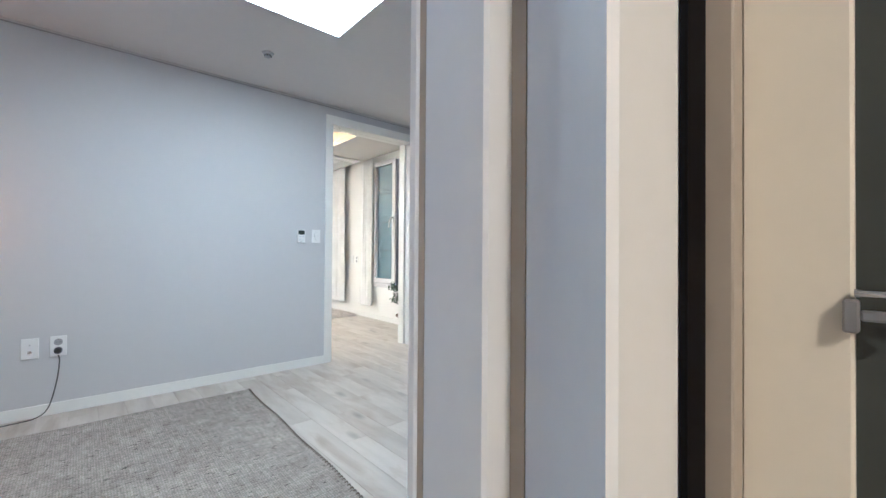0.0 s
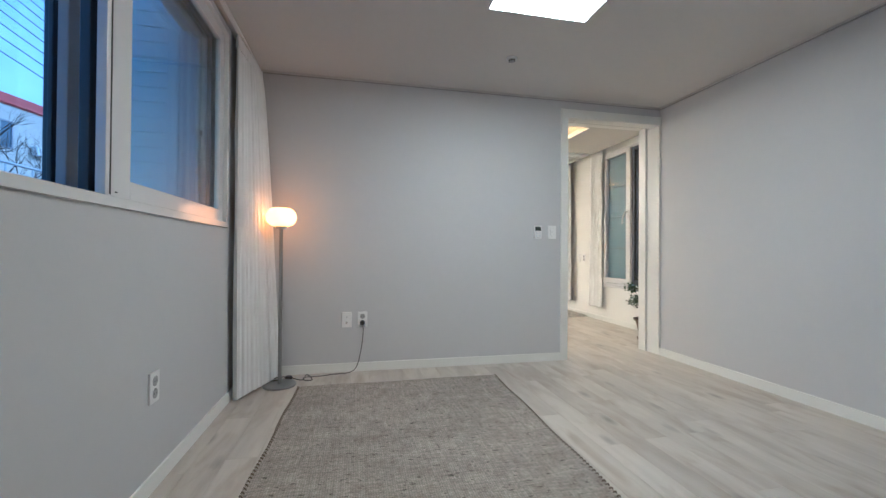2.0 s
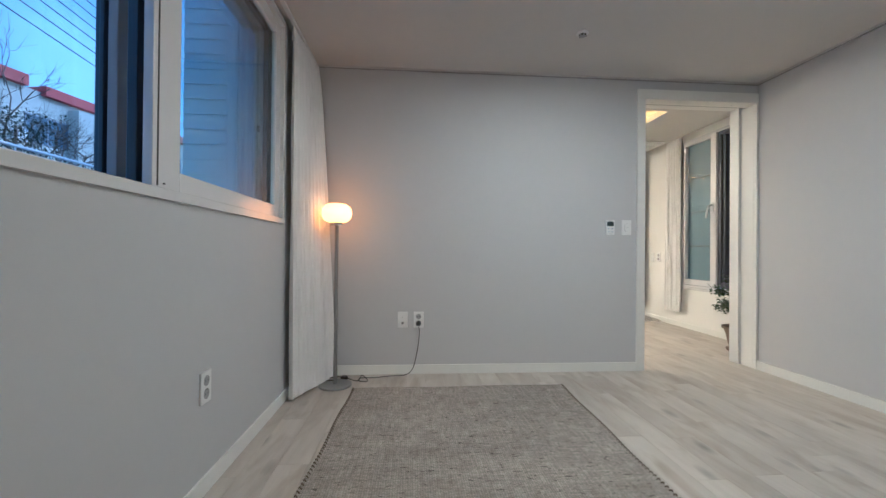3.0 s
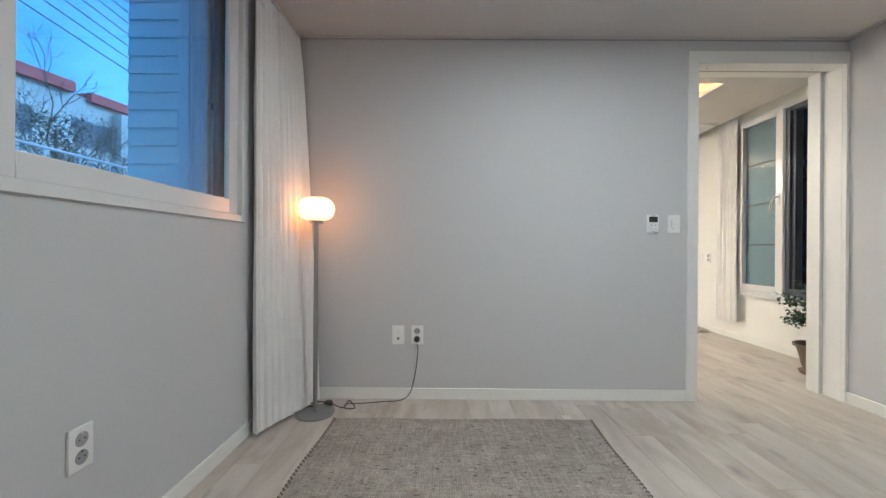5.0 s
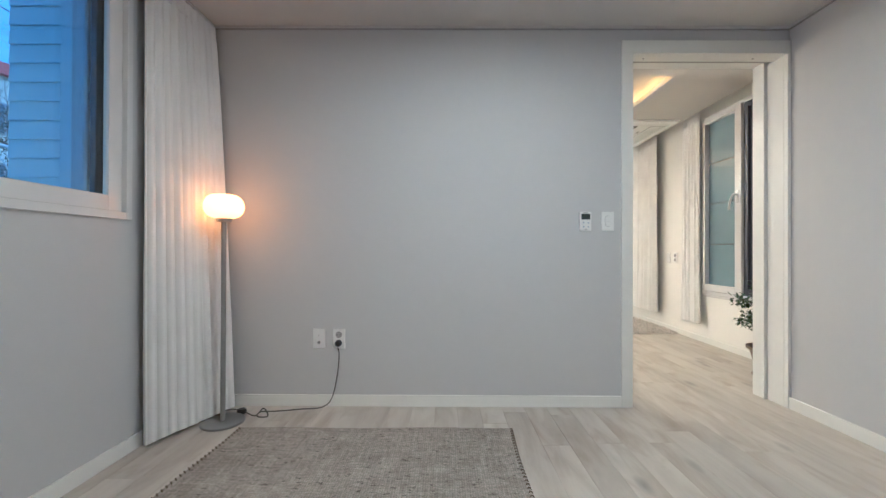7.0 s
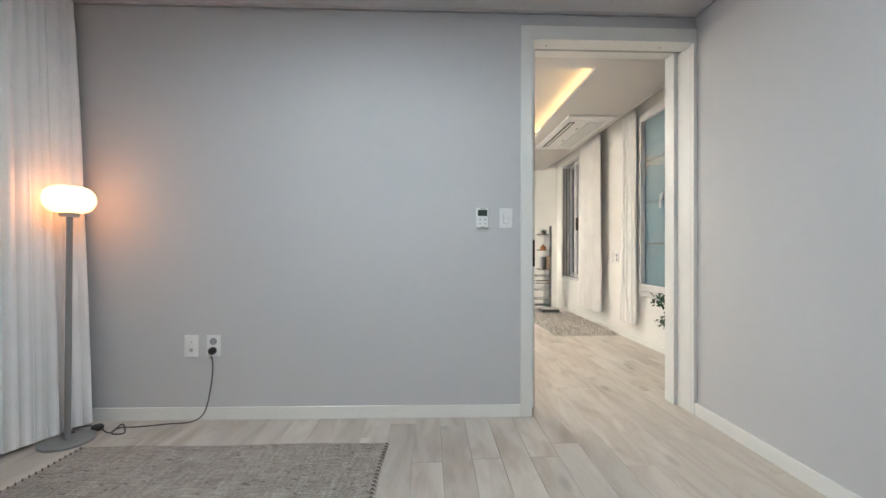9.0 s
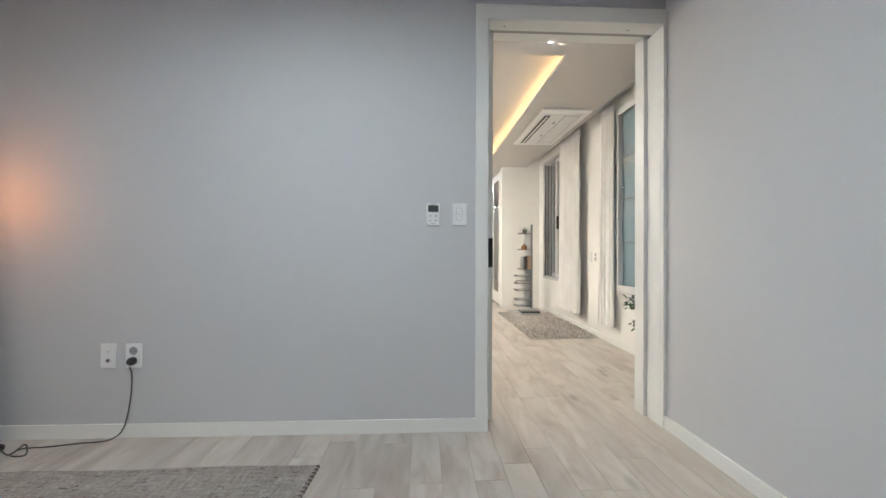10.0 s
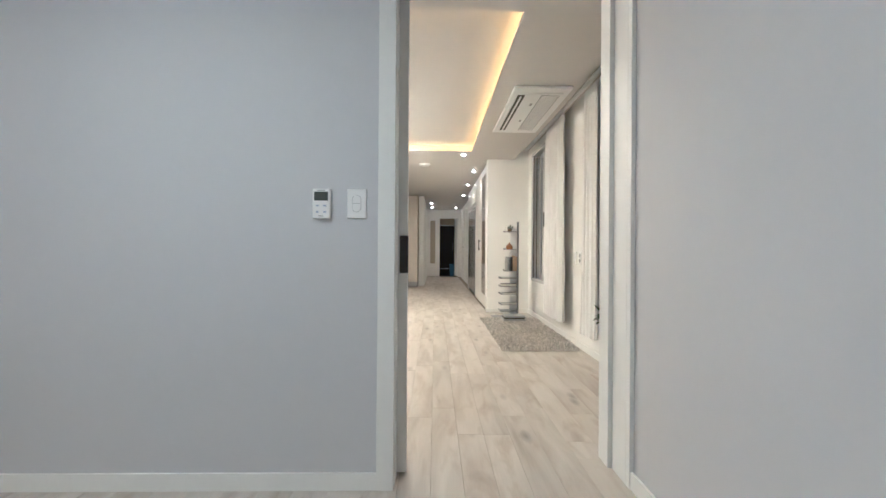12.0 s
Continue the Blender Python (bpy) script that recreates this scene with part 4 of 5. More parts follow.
part("dark_frame", boxes((3.67, 3.76, 5.055, 5.103, 0.54, 2.235), (3.69, 3.76, 5.02, 5.055, 0.54, 2.235), (3.67, 3.76, 4.39, 5.055, 0.54, 0.60), (3.67, 3.76, 4.39, 5.055, 2.19, 2.235), bevel=0.002), M_DARKFRAME, W2, "dark inner sash frame")
part("dark_pane", boxes((3.755, 3.762, 4.39, 5.03, 0.58, 2.2)), M_NIGHT, W2, "opaque glossy pane, dim outdoors put in as dark blue")
part("window_sill", boxes((3.662, 3.70, 4.34, 5.66, 0.478, 0.503), bevel=0.003), M_UPVC, W2)
W3 = base("window_3", (LEAST, 7.45, 0.5), "sliding living room window with grey layered sashes", "window", kind="structure")
part("window_frame", boxes(*east_ring(3.66, 3.86, 6.905, 7.995, 0.505, 2.255, 0.035), bevel=0.003), M_UPVC, W3)
# opaque gloss; dusk behind the glass is put into its grey
M_GREYPANE = mat("grey_dusk_pane", (0.06, 0.07, 0.09), 0.1, vary=0.1, scale=4)
# sash tones and black strips put the layers' shading into colour
for k, (x, y0, y1) in enumerate(((3.69, 7.30, 7.52), (3.73, 7.42, 7.80), (3.78, 7.58, 7.96))):
    part("sash", boxes((x, x + 0.03, y0, y0 + 0.055, 0.545, 2.215), (x, x + 0.03, y1 - 0.055, y1, 0.545, 2.215), (x, x + 0.03, y0 + 0.055, y1 - 0.055, 0.545, 0.6), (x, x + 0.03, y0 + 0.055, y1 - 0.055, 2.16, 2.215), bevel=0.002, segments=1), (M_UPVC, M_GREYFRAME, M_DARKFRAME)[k], W3)
    part("groove", boxes((x - 0.008, x - 0.001, 7.952, 7.958, 0.545, 2.215)), M_BLACK, W3, "black strip that draws the shade of the sliding groove")
part("pane", boxes((3.82, 3.828, 6.94, 7.96, 0.55, 2.21)), M_GREYPANE, W3, "opaque glossy pane, dusk outdoors put in as grey")
S7 = part("sash", boxes((3.67, 3.70, 6.94, 7.30, 0.545, 2.215), bevel=0.002, segments=1), M_UPVC, W3)
part("pull_handle", boxes((3.66, 3.69, 7.36, 7.385, 1.22, 1.40), bevel=0.004), M_BLACK, W3, "dark pull handle")
socket("east", 6.19, 0.855, "white double wall socket on the living room wall")
BP = base("blank_plate", (LEAST, 6.33, 0.855), "white blank wall plate on the living room wall", "wall plate")
part("plate", boxes(face_box("east", 6.293, 6.367, 0, 0.009, 0.796, 0.914), bevel=0.003), M_PLASTIC, BP)

# ---- potted tree ----
M_POT = mat("brown_clay", (0.16, 0.115, 0.075), 0.6, vary=0.12, scale=9, bump=0.2, bump_scale=80)
M_SOIL = mat("soil", (0.05, 0.04, 0.03), 0.95, vary=0.3, scale=30, bump=0.8, bump_scale=60)
M_BARK = mat("bark", (0.12, 0.09, 0.065), 0.85, vary=0.2, scale=25, bump=0.5, bump_scale=70)
M_LEAF = mat("dark_leaf", (0.035, 0.075, 0.025), 0.38, vary=0.35, scale=14)
PX, PY = 3.46, 4.52
PT = base("potted_tree", (PX, PY, 0), "small dark green leafy tree in a brown clay pot", "potted plant")
part("saucer", lathe([(0.0, 0.0), (0.125, 0.0), (0.135, 0.02), (0.125, 0.022), (0.0, 0.012)], (PX, PY, 0), 32), M_POT, PT, smooth=True)
part("pot", lathe([(0.0, 0.014), (0.095, 0.014), (0.115, 0.06), (0.135, 0.15), (0.15, 0.20), (0.168, 0.207), (0.170, 0.225), (0.155, 0.228), (0.145, 0.21), (0.13, 0.19), (0.0, 0.19)], (PX, PY, 0), 40), M_POT, PT, smooth=True)
part("soil", lathe([(0.0, 0.205), (0.09, 0.203), (0.142, 0.197), (0.142, 0.191), (0.0, 0.191)], (PX, PY, 0), 28), M_SOIL, PT)
rng = random.Random(21)
part("trunk", tube(smooth_path([(PX, PY, 0.19), (PX + 0.012, PY + 0.01, 0.28), (PX - 0.008, PY, 0.36), (PX + 0.01, PY - 0.01, 0.46), (PX, PY, 0.60)], 5), [0.016 - 0.011 * k / 20 for k in range(21)], 8), M_BARK, PT, smooth=True)
tips = []
for k in range(15):
    a, z0 = k * 2.4, 0.31 + 0.017 * k
    reach = rng.uniform(0.13, 0.21) * (1.0 if k < 11 else 0.6)
    end = Vector((PX + reach * math.cos(a), PY + reach * math.sin(a), z0 + rng.uniform(0.02, 0.13)))
    mid = Vector((PX, PY, z0)).lerp(end, 0.5) + Vector((0, 0, 0.025))
    part("branch", tube(smooth_path([(PX, PY, z0), mid, end], 4), [0.006 - 0.0045 * j / 8 for j in range(9)], 6), M_BARK, PT, smooth=True)
    tips += [mid, mid.lerp(end, 0.5), end, end]


def leaf_cloud(centres, per, spread, long, seed, lift=0.0):
    """Folded, pointed leaves scattered round the twigs."""
    r = random.Random(seed)
    verts, faces = [], []
    for c in centres:
        for _ in range(per):
            p = Vector(c) + Vector((r.gauss(0, spread), r.gauss(0, spread), r.gauss(lift, spread * 0.8)))
            d = Vector((r.uniform(-1, 1), r.uniform(-1, 1), r.uniform(-0.7, 0.5))).normalized()
            side = d.cross(Vector((0, 0, 1)))
            side = (side if side.length > 0.1 else Vector((1, 0, 0))).normalized()
            up = side.cross(d)
            s = long * r.uniform(0.7, 1.25)
            i = len(verts)
            verts += [p, p + d * s * 0.35 + side * s * 0.24 + up * s * 0.07, p + d * s * 0.75 + side * s * 0.18 + up * s * 0.05, p + d * s, p + d * s * 0.75 - side * s * 0.18 + up * s * 0.05, p + d * s * 0.35 - side * s * 0.24 + up * s * 0.07, p + d * s * 0.5]
            faces += [(i, i + 1, i + 2, i + 6), (i + 2, i + 3, i + 6), (i + 6, i + 3, i + 4), (i, i + 6, i + 4, i + 5)]
    me = bpy.data.meshes.new("leaves")
    me.from_pydata([tuple(v) for v in verts], [], faces)
    bm = bmesh.new()
    bm.from_mesh(me)
    bpy.data.meshes.remove(me)
    return bm


tagged(part("leaves", leaf_cloud(tips, 24, 0.03, 0.042, 5), M_LEAF, PT, "glossy dark green leaves"), kind="stuff")

# ---- shag rug and book tower ----
M_SHAG = mat("shag_pile", (0.66, 0.625, 0.575), 0.95, island=0.45, vary=0.22, scale=12, bump=0.6, bump_scale=160, specular=0.1)
SG = base("shag_rug", (3.3, 6.9, 0), "thick grey beige shaggy rug on the oak floor", "rug")
SX0, SX1, SY0, SY1 = 2.93, 3.66, 6.07, 7.74
part("backing", boxes((SX0 + 0.01, SX1 - 0.01, SY0 + 0.01, SY1 - 0.01, 0.0, 0.012), bevel=0.003), M_SHAG, SG)
def pile():
    r = random.Random(9)
    verts, faces = [], []
    for _ in range(17000):
        x, y = r.uniform(SX0, SX1), r.uniform(SY0, SY1)
        h, a = r.uniform(0.02, 0.036), r.uniform(0, 6.28)
        lean = r.uniform(0.004, 0.02)
        b = r.uniform(0, 6.28)
        w = 0.0034
        i = len(verts)
        ox, oy = lean * math.cos(b), lean * math.sin(b)
        verts += [(x + w * math.cos(a), y + w * math.sin(a), 0.008), (x - w * math.cos(a), y - w * math.sin(a), 0.008), (x + ox - w * math.cos(a), y + oy - w * math.sin(a), h), (x + ox + w * math.cos(a), y + oy + w * math.sin(a), h)]
        faces.append((i, i + 1, i + 2, i + 3))
    me = bpy.data.meshes.new("pile")
    me.from_pydata(verts, [], faces)
    bm = bmesh.new()
    bm.from_mesh(me)
    bpy.data.meshes.remove(me)
    return bm
tagged(part("shag", pile(), M_SHAG, SG), kind="stuff")

M_STEEL = mat("satin_grey_metal", (0.25, 0.255, 0.265), 0.4, 0.4, vary=0.04)
TX, TY = 3.37, 7.86
TW = base("book_tower", (TX, TY, 0), "slim grey metal book tower with short shelves", "bookshelf")
part("foot", boxes((TX - 0.26, TX + 0.2, TY - 0.17, TY + 0.17, 0.0, 0.012), bevel=0.003), M_STEEL, TW)
part("upright", boxes((TX + 0.065, TX + 0.085, TY - 0.025, TY + 0.025, 0.012, 1.31), bevel=0.002), M_STEEL, TW)
part("back_strip", boxes((TX - 0.03, TX + 0.064, TY + 0.012, TY + 0.02, 0.02, 1.22), bevel=0.002), M_PLASTIC, TW, "pale back strip")
SHELVES = (0.10, 0.19, 0.33, 0.43, 0.54, 0.64, 0.93, 1.17)
for k, z in enumerate(SHELVES):
    w = 0.17 if k < 5 else 0.11
    part("shelf", boxes((TX - w, TX + 0.064, TY - 0.10, TY + 0.10, z, z + 0.006), (TX - w, TX - w + 0.004, TY - 0.10, TY + 0.10, z, z + 0.02), bevel=0.001, segments=1), M_STEEL, TW)
M_BOOKD = mat("dark_book_cover", (0.03, 0.03, 0.032), 0.5, vary=0.15)
M_BOOKG = mat("grey_book_cover", (0.42, 0.42, 0.42), 0.55, vary=0.12)
M_BOOKT = mat("tan_book_cover", (0.42, 0.31, 0.2), 0.6, vary=0.12)
M_PAGES = mat("page_edges", (0.72, 0.69, 0.62), 0.85, vary=0.06, scale=40)
def book(x0, x1, y0, y1, z0, z1, cover, label, axis="z"):
    ob = base("book", ((x0 + x1) / 2, (y0 + y1) / 2, z0), label, "book", "books of the tower")
    if axis == "z":
        part("cover", boxes((x0, x1, y0, y1, z0, z0 + 0.003), (x0, x1, y0, y1, z1 - 0.003, z1), (x1 - 0.003, x1, y0, y1, z0 + 0.003, z1 - 0.003)), cover, ob)
        part("pages", boxes((x0 + 0.004, x1 - 0.003, y0 + 0.004, y1 - 0.004, z0 + 0.003, z1 - 0.003)), M_PAGES, ob, "pale page edges")
    else:
        part("cover", boxes((x0, x0 + 0.003, y0, y1, z0, z1), (x1 - 0.003, x1, y0, y1, z0, z1), (x0 + 0.003, x1 - 0.003, y0, y0 + 0.003, z0, z1)), cover, ob)
        part("pages", boxes((x0 + 0.003, x1 - 0.003, y0 + 0.003, y1 - 0.004, z0 + 0.002, z1 - 0.004)), M_PAGES, ob, "pale page edges")
book(TX - 0.165, TX + 0.04, TY - 0.095, TY + 0.01, 0.4365, 0.475, M_BOOKD, "thick black book lying on a tower shelf")
book(TX - 0.15, TX + 0.05, TY - 0.09, TY + 0.01, 0.3365, 0.353, M_BOOKG, "thin grey book lying on a tower shelf")
book(TX - 0.16, TX + 0.04, TY - 0.09, TY + 0.01, 0.5465, 0.560, M_BOOKG, "thin grey book lying on a tower shelf")
book(TX - 0.15, TX + 0.05, TY - 0.09, TY + 0.01, 0.1965, 0.214, M_BOOKG, "thin grey book lying on a tower shelf")
book(TX - 0.01, TX + 0.018, TY - 0.09, TY + 0.01, 0.6465, 0.85, M_BOOKT, "tan book standing on a tower shelf", "x")
book(TX + 0.020, TX + 0.045, TY - 0.09, TY + 0.01, 0.6465, 0.84, M_BOOKT, "tan book standing on a tower shelf", "x")
book(TX - 0.038, TX - 0.012, TY - 0.09, TY + 0.01, 0.6465, 0.835, M_BOOKD, "dark book standing on a tower shelf", "x")
VS = base("silver_vase", (TX - 0.075, TY - 0.03, 0.646), "polished silver vase on a tower shelf", "vase")
part("body", lathe([(0.0, 0.0), (0.02, 0.0), (0.030, 0.04), (0.032, 0.12), (0.024, 0.175), (0.021, 0.19), (0.0, 0.19)], (TX - 0.075, TY - 0.03, 0.6462), 24), M_CHROME, VS, smooth=True)
M_AMBER = mat("amber_ceramic", (0.30, 0.13, 0.04), 0.35, vary=0.2, scale=30)
JR = base("amber_jar", (TX - 0.045, TY - 0.02, 0.936), "small amber brown jar with a knob lid", "jar")
part("body", lathe([(0.0, 0.0), (0.04, 0.0), (0.046, 0.025), (0.04, 0.055), (0.03, 0.06), (0.0, 0.06)], (TX - 0.045, TY - 0.02, 0.9362), 24), M_AMBER, JR, smooth=True)
part("lid", lathe([(0.0, 0.06), (0.026, 0.06), (0.022, 0.072), (0.009, 0.076), (0.011, 0.09), (0.0, 0.095)], (TX - 0.045, TY - 0.02, 0.9362), 20), M_AMBER, JR, smooth=True)
SP = base("small_plant", (TX - 0.045, TY - 0.02, 1.176), "tiny green plant in a small dark pot", "potted plant")
part("pot", lathe([(0.0, 0.0), (0.022, 0.0), (0.028, 0.032), (0.022, 0.034), (0.0, 0.03)], (TX - 0.045, TY - 0.02, 1.1762), 20), M_POT, SP, smooth=True)
tagged(part("leaves", leaf_cloud([(TX - 0.045 + 0.02 * math.cos(k), TY - 0.02 + 0.02 * math.sin(k), 1.225) for k in range(8)], 8, 0.016, 0.035, 8), M_LEAF, SP), kind="stuff")
MG = base("magazine_stack", (3.33, 7.55, 0.03), "stack of grey magazines lying on the shaggy rug", "magazines")
for k in range(3):
    part("magazine", boxes((3.18 + 0.012 * k, 3.46 - 0.008 * k, 7.42 + 0.01 * k, 7.63 - 0.006 * k, 0.036 + 0.0205 * k, 0.056 + 0.0205 * k), bevel=0.001, segments=1), (M_BOOKG, M_BOOKD, M_BOOKG)[k], MG)

# ---- hall: wardrobes, refrigerator, cabinets, far door ----
M_WARD = mat("white_lacquer", (0.74, 0.725, 0.69), 0.35, vary=0.015)
M_MIRROR = mat("mirror", (0.85, 0.85, 0.85), 0.03, 1.0, vary=0.01)
HX = 3.10
WD = base("wardrobe", (3.15, 9.3, 0), "white fitted wardrobe with a mirrored door", "wardrobe")
part("carcass", boxes((HX + 0.025, 3.2, 8.5, 10.2, 0.0, LCEIL)), M_WARD, WD)
D1 = part("door", boxes((HX, HX + 0.022, 8.505, 9.34, 0.06, 2.24), bevel=0.002), M_WARD, WD)
part("mirror_panel", boxes((HX - 0.004, HX, 8.66, 9.12, 0.22, 2.12)), M_MIRROR, D1, "tall mirror panel")
D2 = part("door", boxes((HX, HX + 0.022, 9.345, 10.19, 0.06, 2.24), bevel=0.002), M_WARD, WD)
part("handle", boxes((HX - 0.025, HX - 0.012, 9.42, 9.44, 0.92, 1.10), (HX - 0.012, HX, 9.42, 9.44, 0.93, 0.95), (HX - 0.012, HX, 9.42, 9.44, 1.07, 1.09)), M_BLACK, D2, "dark bar handle")
M_FRIDGE = mat("grey_glass_front", (0.30, 0.31, 0.31), 0.15, 0.2, vary=0.04)
FG = base("refrigerator", (3.15, 11.1, 0), "tall grey glass-fronted refrigerator in a niche", "refrigerator")
part("body", boxes((HX + 0.03, 3.199, 10.32, 11.8, 0.02, 1.78)), M_SOCKET, FG)
part("door", boxes((HX, HX + 0.03, 10.32, 11.05, 0.06, 1.78), bevel=0.004), M_FRIDGE, FG)
part("door", boxes((HX, HX + 0.03, 11.06, 11.8, 0.06, 1.78), bevel=0.004), M_FRIDGE, FG)
part("plinth", boxes((HX + 0.02, 3.199, 10.32, 11.8, 0.0, 0.06)), M_BLACK, FG, "dark plinth")
OC = base("overhead_cabinet", (3.15, 11.1, 1.85), "white cabinet above the refrigerator", "cabinet")
part("body", boxes((HX + 0.025, 3.2, 10.22, 11.9, 1.84, LCEIL)), M_WARD, OC)
part("door", boxes((HX, HX + 0.022, 10.24, 11.05, 1.86, 2.24), bevel=0.002), M_WARD, OC)
part("door", boxes((HX, HX + 0.022, 11.06, 11.88, 1.86, 2.24), bevel=0.002), M_WARD, OC)
part("side_panel", boxes((HX, 3.2, 10.20, 10.22, 0, LCEIL), (HX, 3.2, 11.9, 11.925, 0, LCEIL)), M_WARD, OC)
for k, y0 in enumerate((12.5, 14.3)):
    hd = base("door_3" if k == 0 else "door_4", (3.2, y0 + 0.45, 0), "white panelled hall door, closed", "door", kind="structure")
    part("casing", boxes((3.17, 3.2, y0, y0 + 0.07, 0, 2.12), (3.17, 3.2, y0 + 0.97, y0 + 1.04, 0, 2.12), (3.17, 3.2, y0 + 0.07, y0 + 0.97, 2.05, 2.12), bevel=0.002), M_TRIM, hd)
    part("leaf", boxes((3.185, 3.2, y0 + 0.07, y0 + 0.97, 0.005, 2.05), bevel=0.002), M_TRIM, hd)
    part("lever", tube([(3.185, y0 + 0.15, 1.0), (3.14, y0 + 0.15, 1.0), (3.14, y0 + 0.25, 1.0)], 0.009, 8), M_CHROME, hd)
for k, y0 in enumerate((12.9, 14.6)):
    hd = base("door_5" if k == 0 else "door_6", (HALL_L, y0 + 0.45, 0), "white panelled hall door, closed", "door", kind="structure")
    part("casing", boxes((HALL_L, HALL_L + 0.03, y0, y0 + 0.07, 0, 2.12), (HALL_L, HALL_L + 0.03, y0 + 0.97, y0 + 1.04, 0, 2.12), (HALL_L, HALL_L + 0.03, y0 + 0.07, y0 + 0.97, 2.05, 2.12), bevel=0.002), M_TRIM, hd)
    part("leaf", boxes((HALL_L, HALL_L + 0.015, y0 + 0.07, y0 + 0.97, 0.005, 2.05), bevel=0.002), M_TRIM, hd)
M_BEIGE = mat("beige_cabinet", (0.50, 0.45, 0.38), 0.45, vary=0.02)
TC = base("tall_cabinet", (1.7, 12.4, 0), "beige tall kitchen cabinet on a grey plinth", "cabinet")
part("body", boxes((1.2, 1.89, 12.25, 12.74, 0.13, 2.24)), M_BEIGE, TC)
part("door", boxes((1.21, 1.545, 12.228, 12.25, 0.14, 2.10), bevel=0.002), M_BEIGE, TC)
part("door", boxes((1.55, 1.885, 12.228, 12.25, 0.14, 2.10), bevel=0.002), M_BEIGE, TC)
part("filler", boxes((1.2, 1.89, 12.235, 12.25, 2.105, 2.24)), M_BEIGE, TC)
part("plinth", boxes((1.2, 1.89, 12.28, 12.74, 0.0, 0.13)), M_SOCKET, TC, "grey plinth")

MD = base("door_7", (2.27, 15.9, 0), "white middle door with a narrow glass strip, slid aside", "door", kind="structure")
part("leaf", boxes((2.05, 2.15, 15.98, 16.02, 0.01, 1.98), (2.32, 2.47, 15.98, 16.02, 0.01, 1.98), (2.15, 2.32, 15.98, 16.02, 0.01, 0.45), (2.15, 2.32, 15.98, 16.02, 1.90, 1.98), bevel=0.002), M_WARD, MD)
part("pane", boxes((2.15, 2.32, 15.995, 16.003, 0.45, 1.90)), M_TAUPE, MD, "bronze tinted glass strip")
for z in (0.10, 0.22, 0.34):
    part("moulding", boxes((2.09, 2.43, 15.972, 15.98, z, z + 0.012)), M_TRIM, MD)
part("head", boxes((HALL_L, 3.2, 15.95, 16.06, 1.98, LCEIL), bevel=0.002), M_WARD, MD)
part("jamb", boxes((3.09, 3.2, 15.95, 16.06, 0.0, 1.98), bevel=0.002), M_WARD, MD)
M_BLACKDOOR = mat("black_steel_door", (0.006, 0.006, 0.007), 0.5, vary=0.1, specular=0.15)
ED = base("door_8", (2.75, 16.6, 0), "black steel entrance door at the end of the hall", "door", kind="structure")
part("leaf", boxes((2.2, 3.0, 16.61, 16.66, 0.0, 1.78), bevel=0.003), M_BLACKDOOR, ED)
part("transom", boxes((2.2, 3.0, 16.61, 16.66, 1.79, 2.2), bevel=0.003), M_TAUPE, ED, "taupe transom panel")
part("trim_bar", boxes((2.22, 2.98, 16.60, 16.612, 1.765, 1.785)), M_CHROME, ED)
part("kick_bar", boxes((2.22, 2.98, 16.60, 16.612, 0.24, 0.26)), M_CHROME, ED)
part("lock", boxes((2.92, 2.97, 16.585, 16.61, 0.9, 1.15), bevel=0.004), M_BLACK, ED)
M_MAT = mat("dark_mat", (0.03, 0.028, 0.027), 0.95, vary=0.3, scale=30)
thing("door_mat", boxes((2.1, 3.06, 16.08, 16.35, 0.0, 0.02), bevel=0.004), M_MAT, "dark doormat before the entrance door", "door mat")
M_BLUE = mat("blue_plastic", (0.03, 0.09, 0.16), 0.4, vary=0.1)
UB = base("blue_bin", (2.9, 16.25, 0.02), "tall dark blue plastic bin by the entrance", "bin")
part("body", lathe([(0.0, 0.0), (0.07, 0.0), (0.085, 0.4), (0.088, 0.41), (0.08, 0.41), (0.066, 0.02), (0.0, 0.02)], (2.9, 16.25, 0.02), 24), M_BLUE, UB, smooth=True)


# ---- outside the west window ----
M_GROUND = mat("ground_asphalt", (0.05, 0.05, 0.05), 0.9, vary=0.15, scale=2, bump=0.4, bump_scale=40)
thing("ground", boxes((-600, 600, -600, 600, -0.9, -0.6)), M_GROUND, "grey asphalt ground around the houses", "ground", "structure")
# white boards with the sky's cyan light put into the colour
M_SIDING = mat("sky_cast_siding", (0.60, 0.70, 0.745), 0.55, vary=0.03, scale=4)
WG = base("side_wing", (-0.85, 3.6, -0.6), "white clapboard wing of the house beside the window, sky blue put into its colour", "house wing")
part("wall", boxes((-0.97, OUT - 0.004, 3.425, 5.2, -0.6, 3.6)), M_SIDING, WG)
for k in range(38):
    z = 0.2 + 0.088 * k
    bm = bmesh.new()
    v = [bm.verts.new(p) for p in ((-0.972, 3.424, z), (-0.72, 3.424, z), (-0.72, 3.424, z + 0.088), (-0.972, 3.424, z + 0.088), (-0.972, 3.411, z), (-0.72, 3.411, z), (-0.72, 3.418, z + 0.088), (-0.972, 3.418, z + 0.088))]
    for f in ((0, 1, 2, 3), (4, 7, 6, 5), (0, 4, 5, 1), (3, 2, 6, 7), (0, 3, 7, 4), (1, 5, 6, 2)):
        bm.faces.new([v[i] for i in f])
    part("clapboard", bm, M_SIDING, WG)
part("corner_board", boxes((-0.72, OUT - 0.004, 3.40, 3.424, -0.2, 3.6), bevel=0.002), M_SIDING, WG)

M_STUCCO = mat("cream_stucco", (0.62, 0.60, 0.53), 0.9, vary=0.08, scale=1.2, bump=0.3, bump_scale=12)
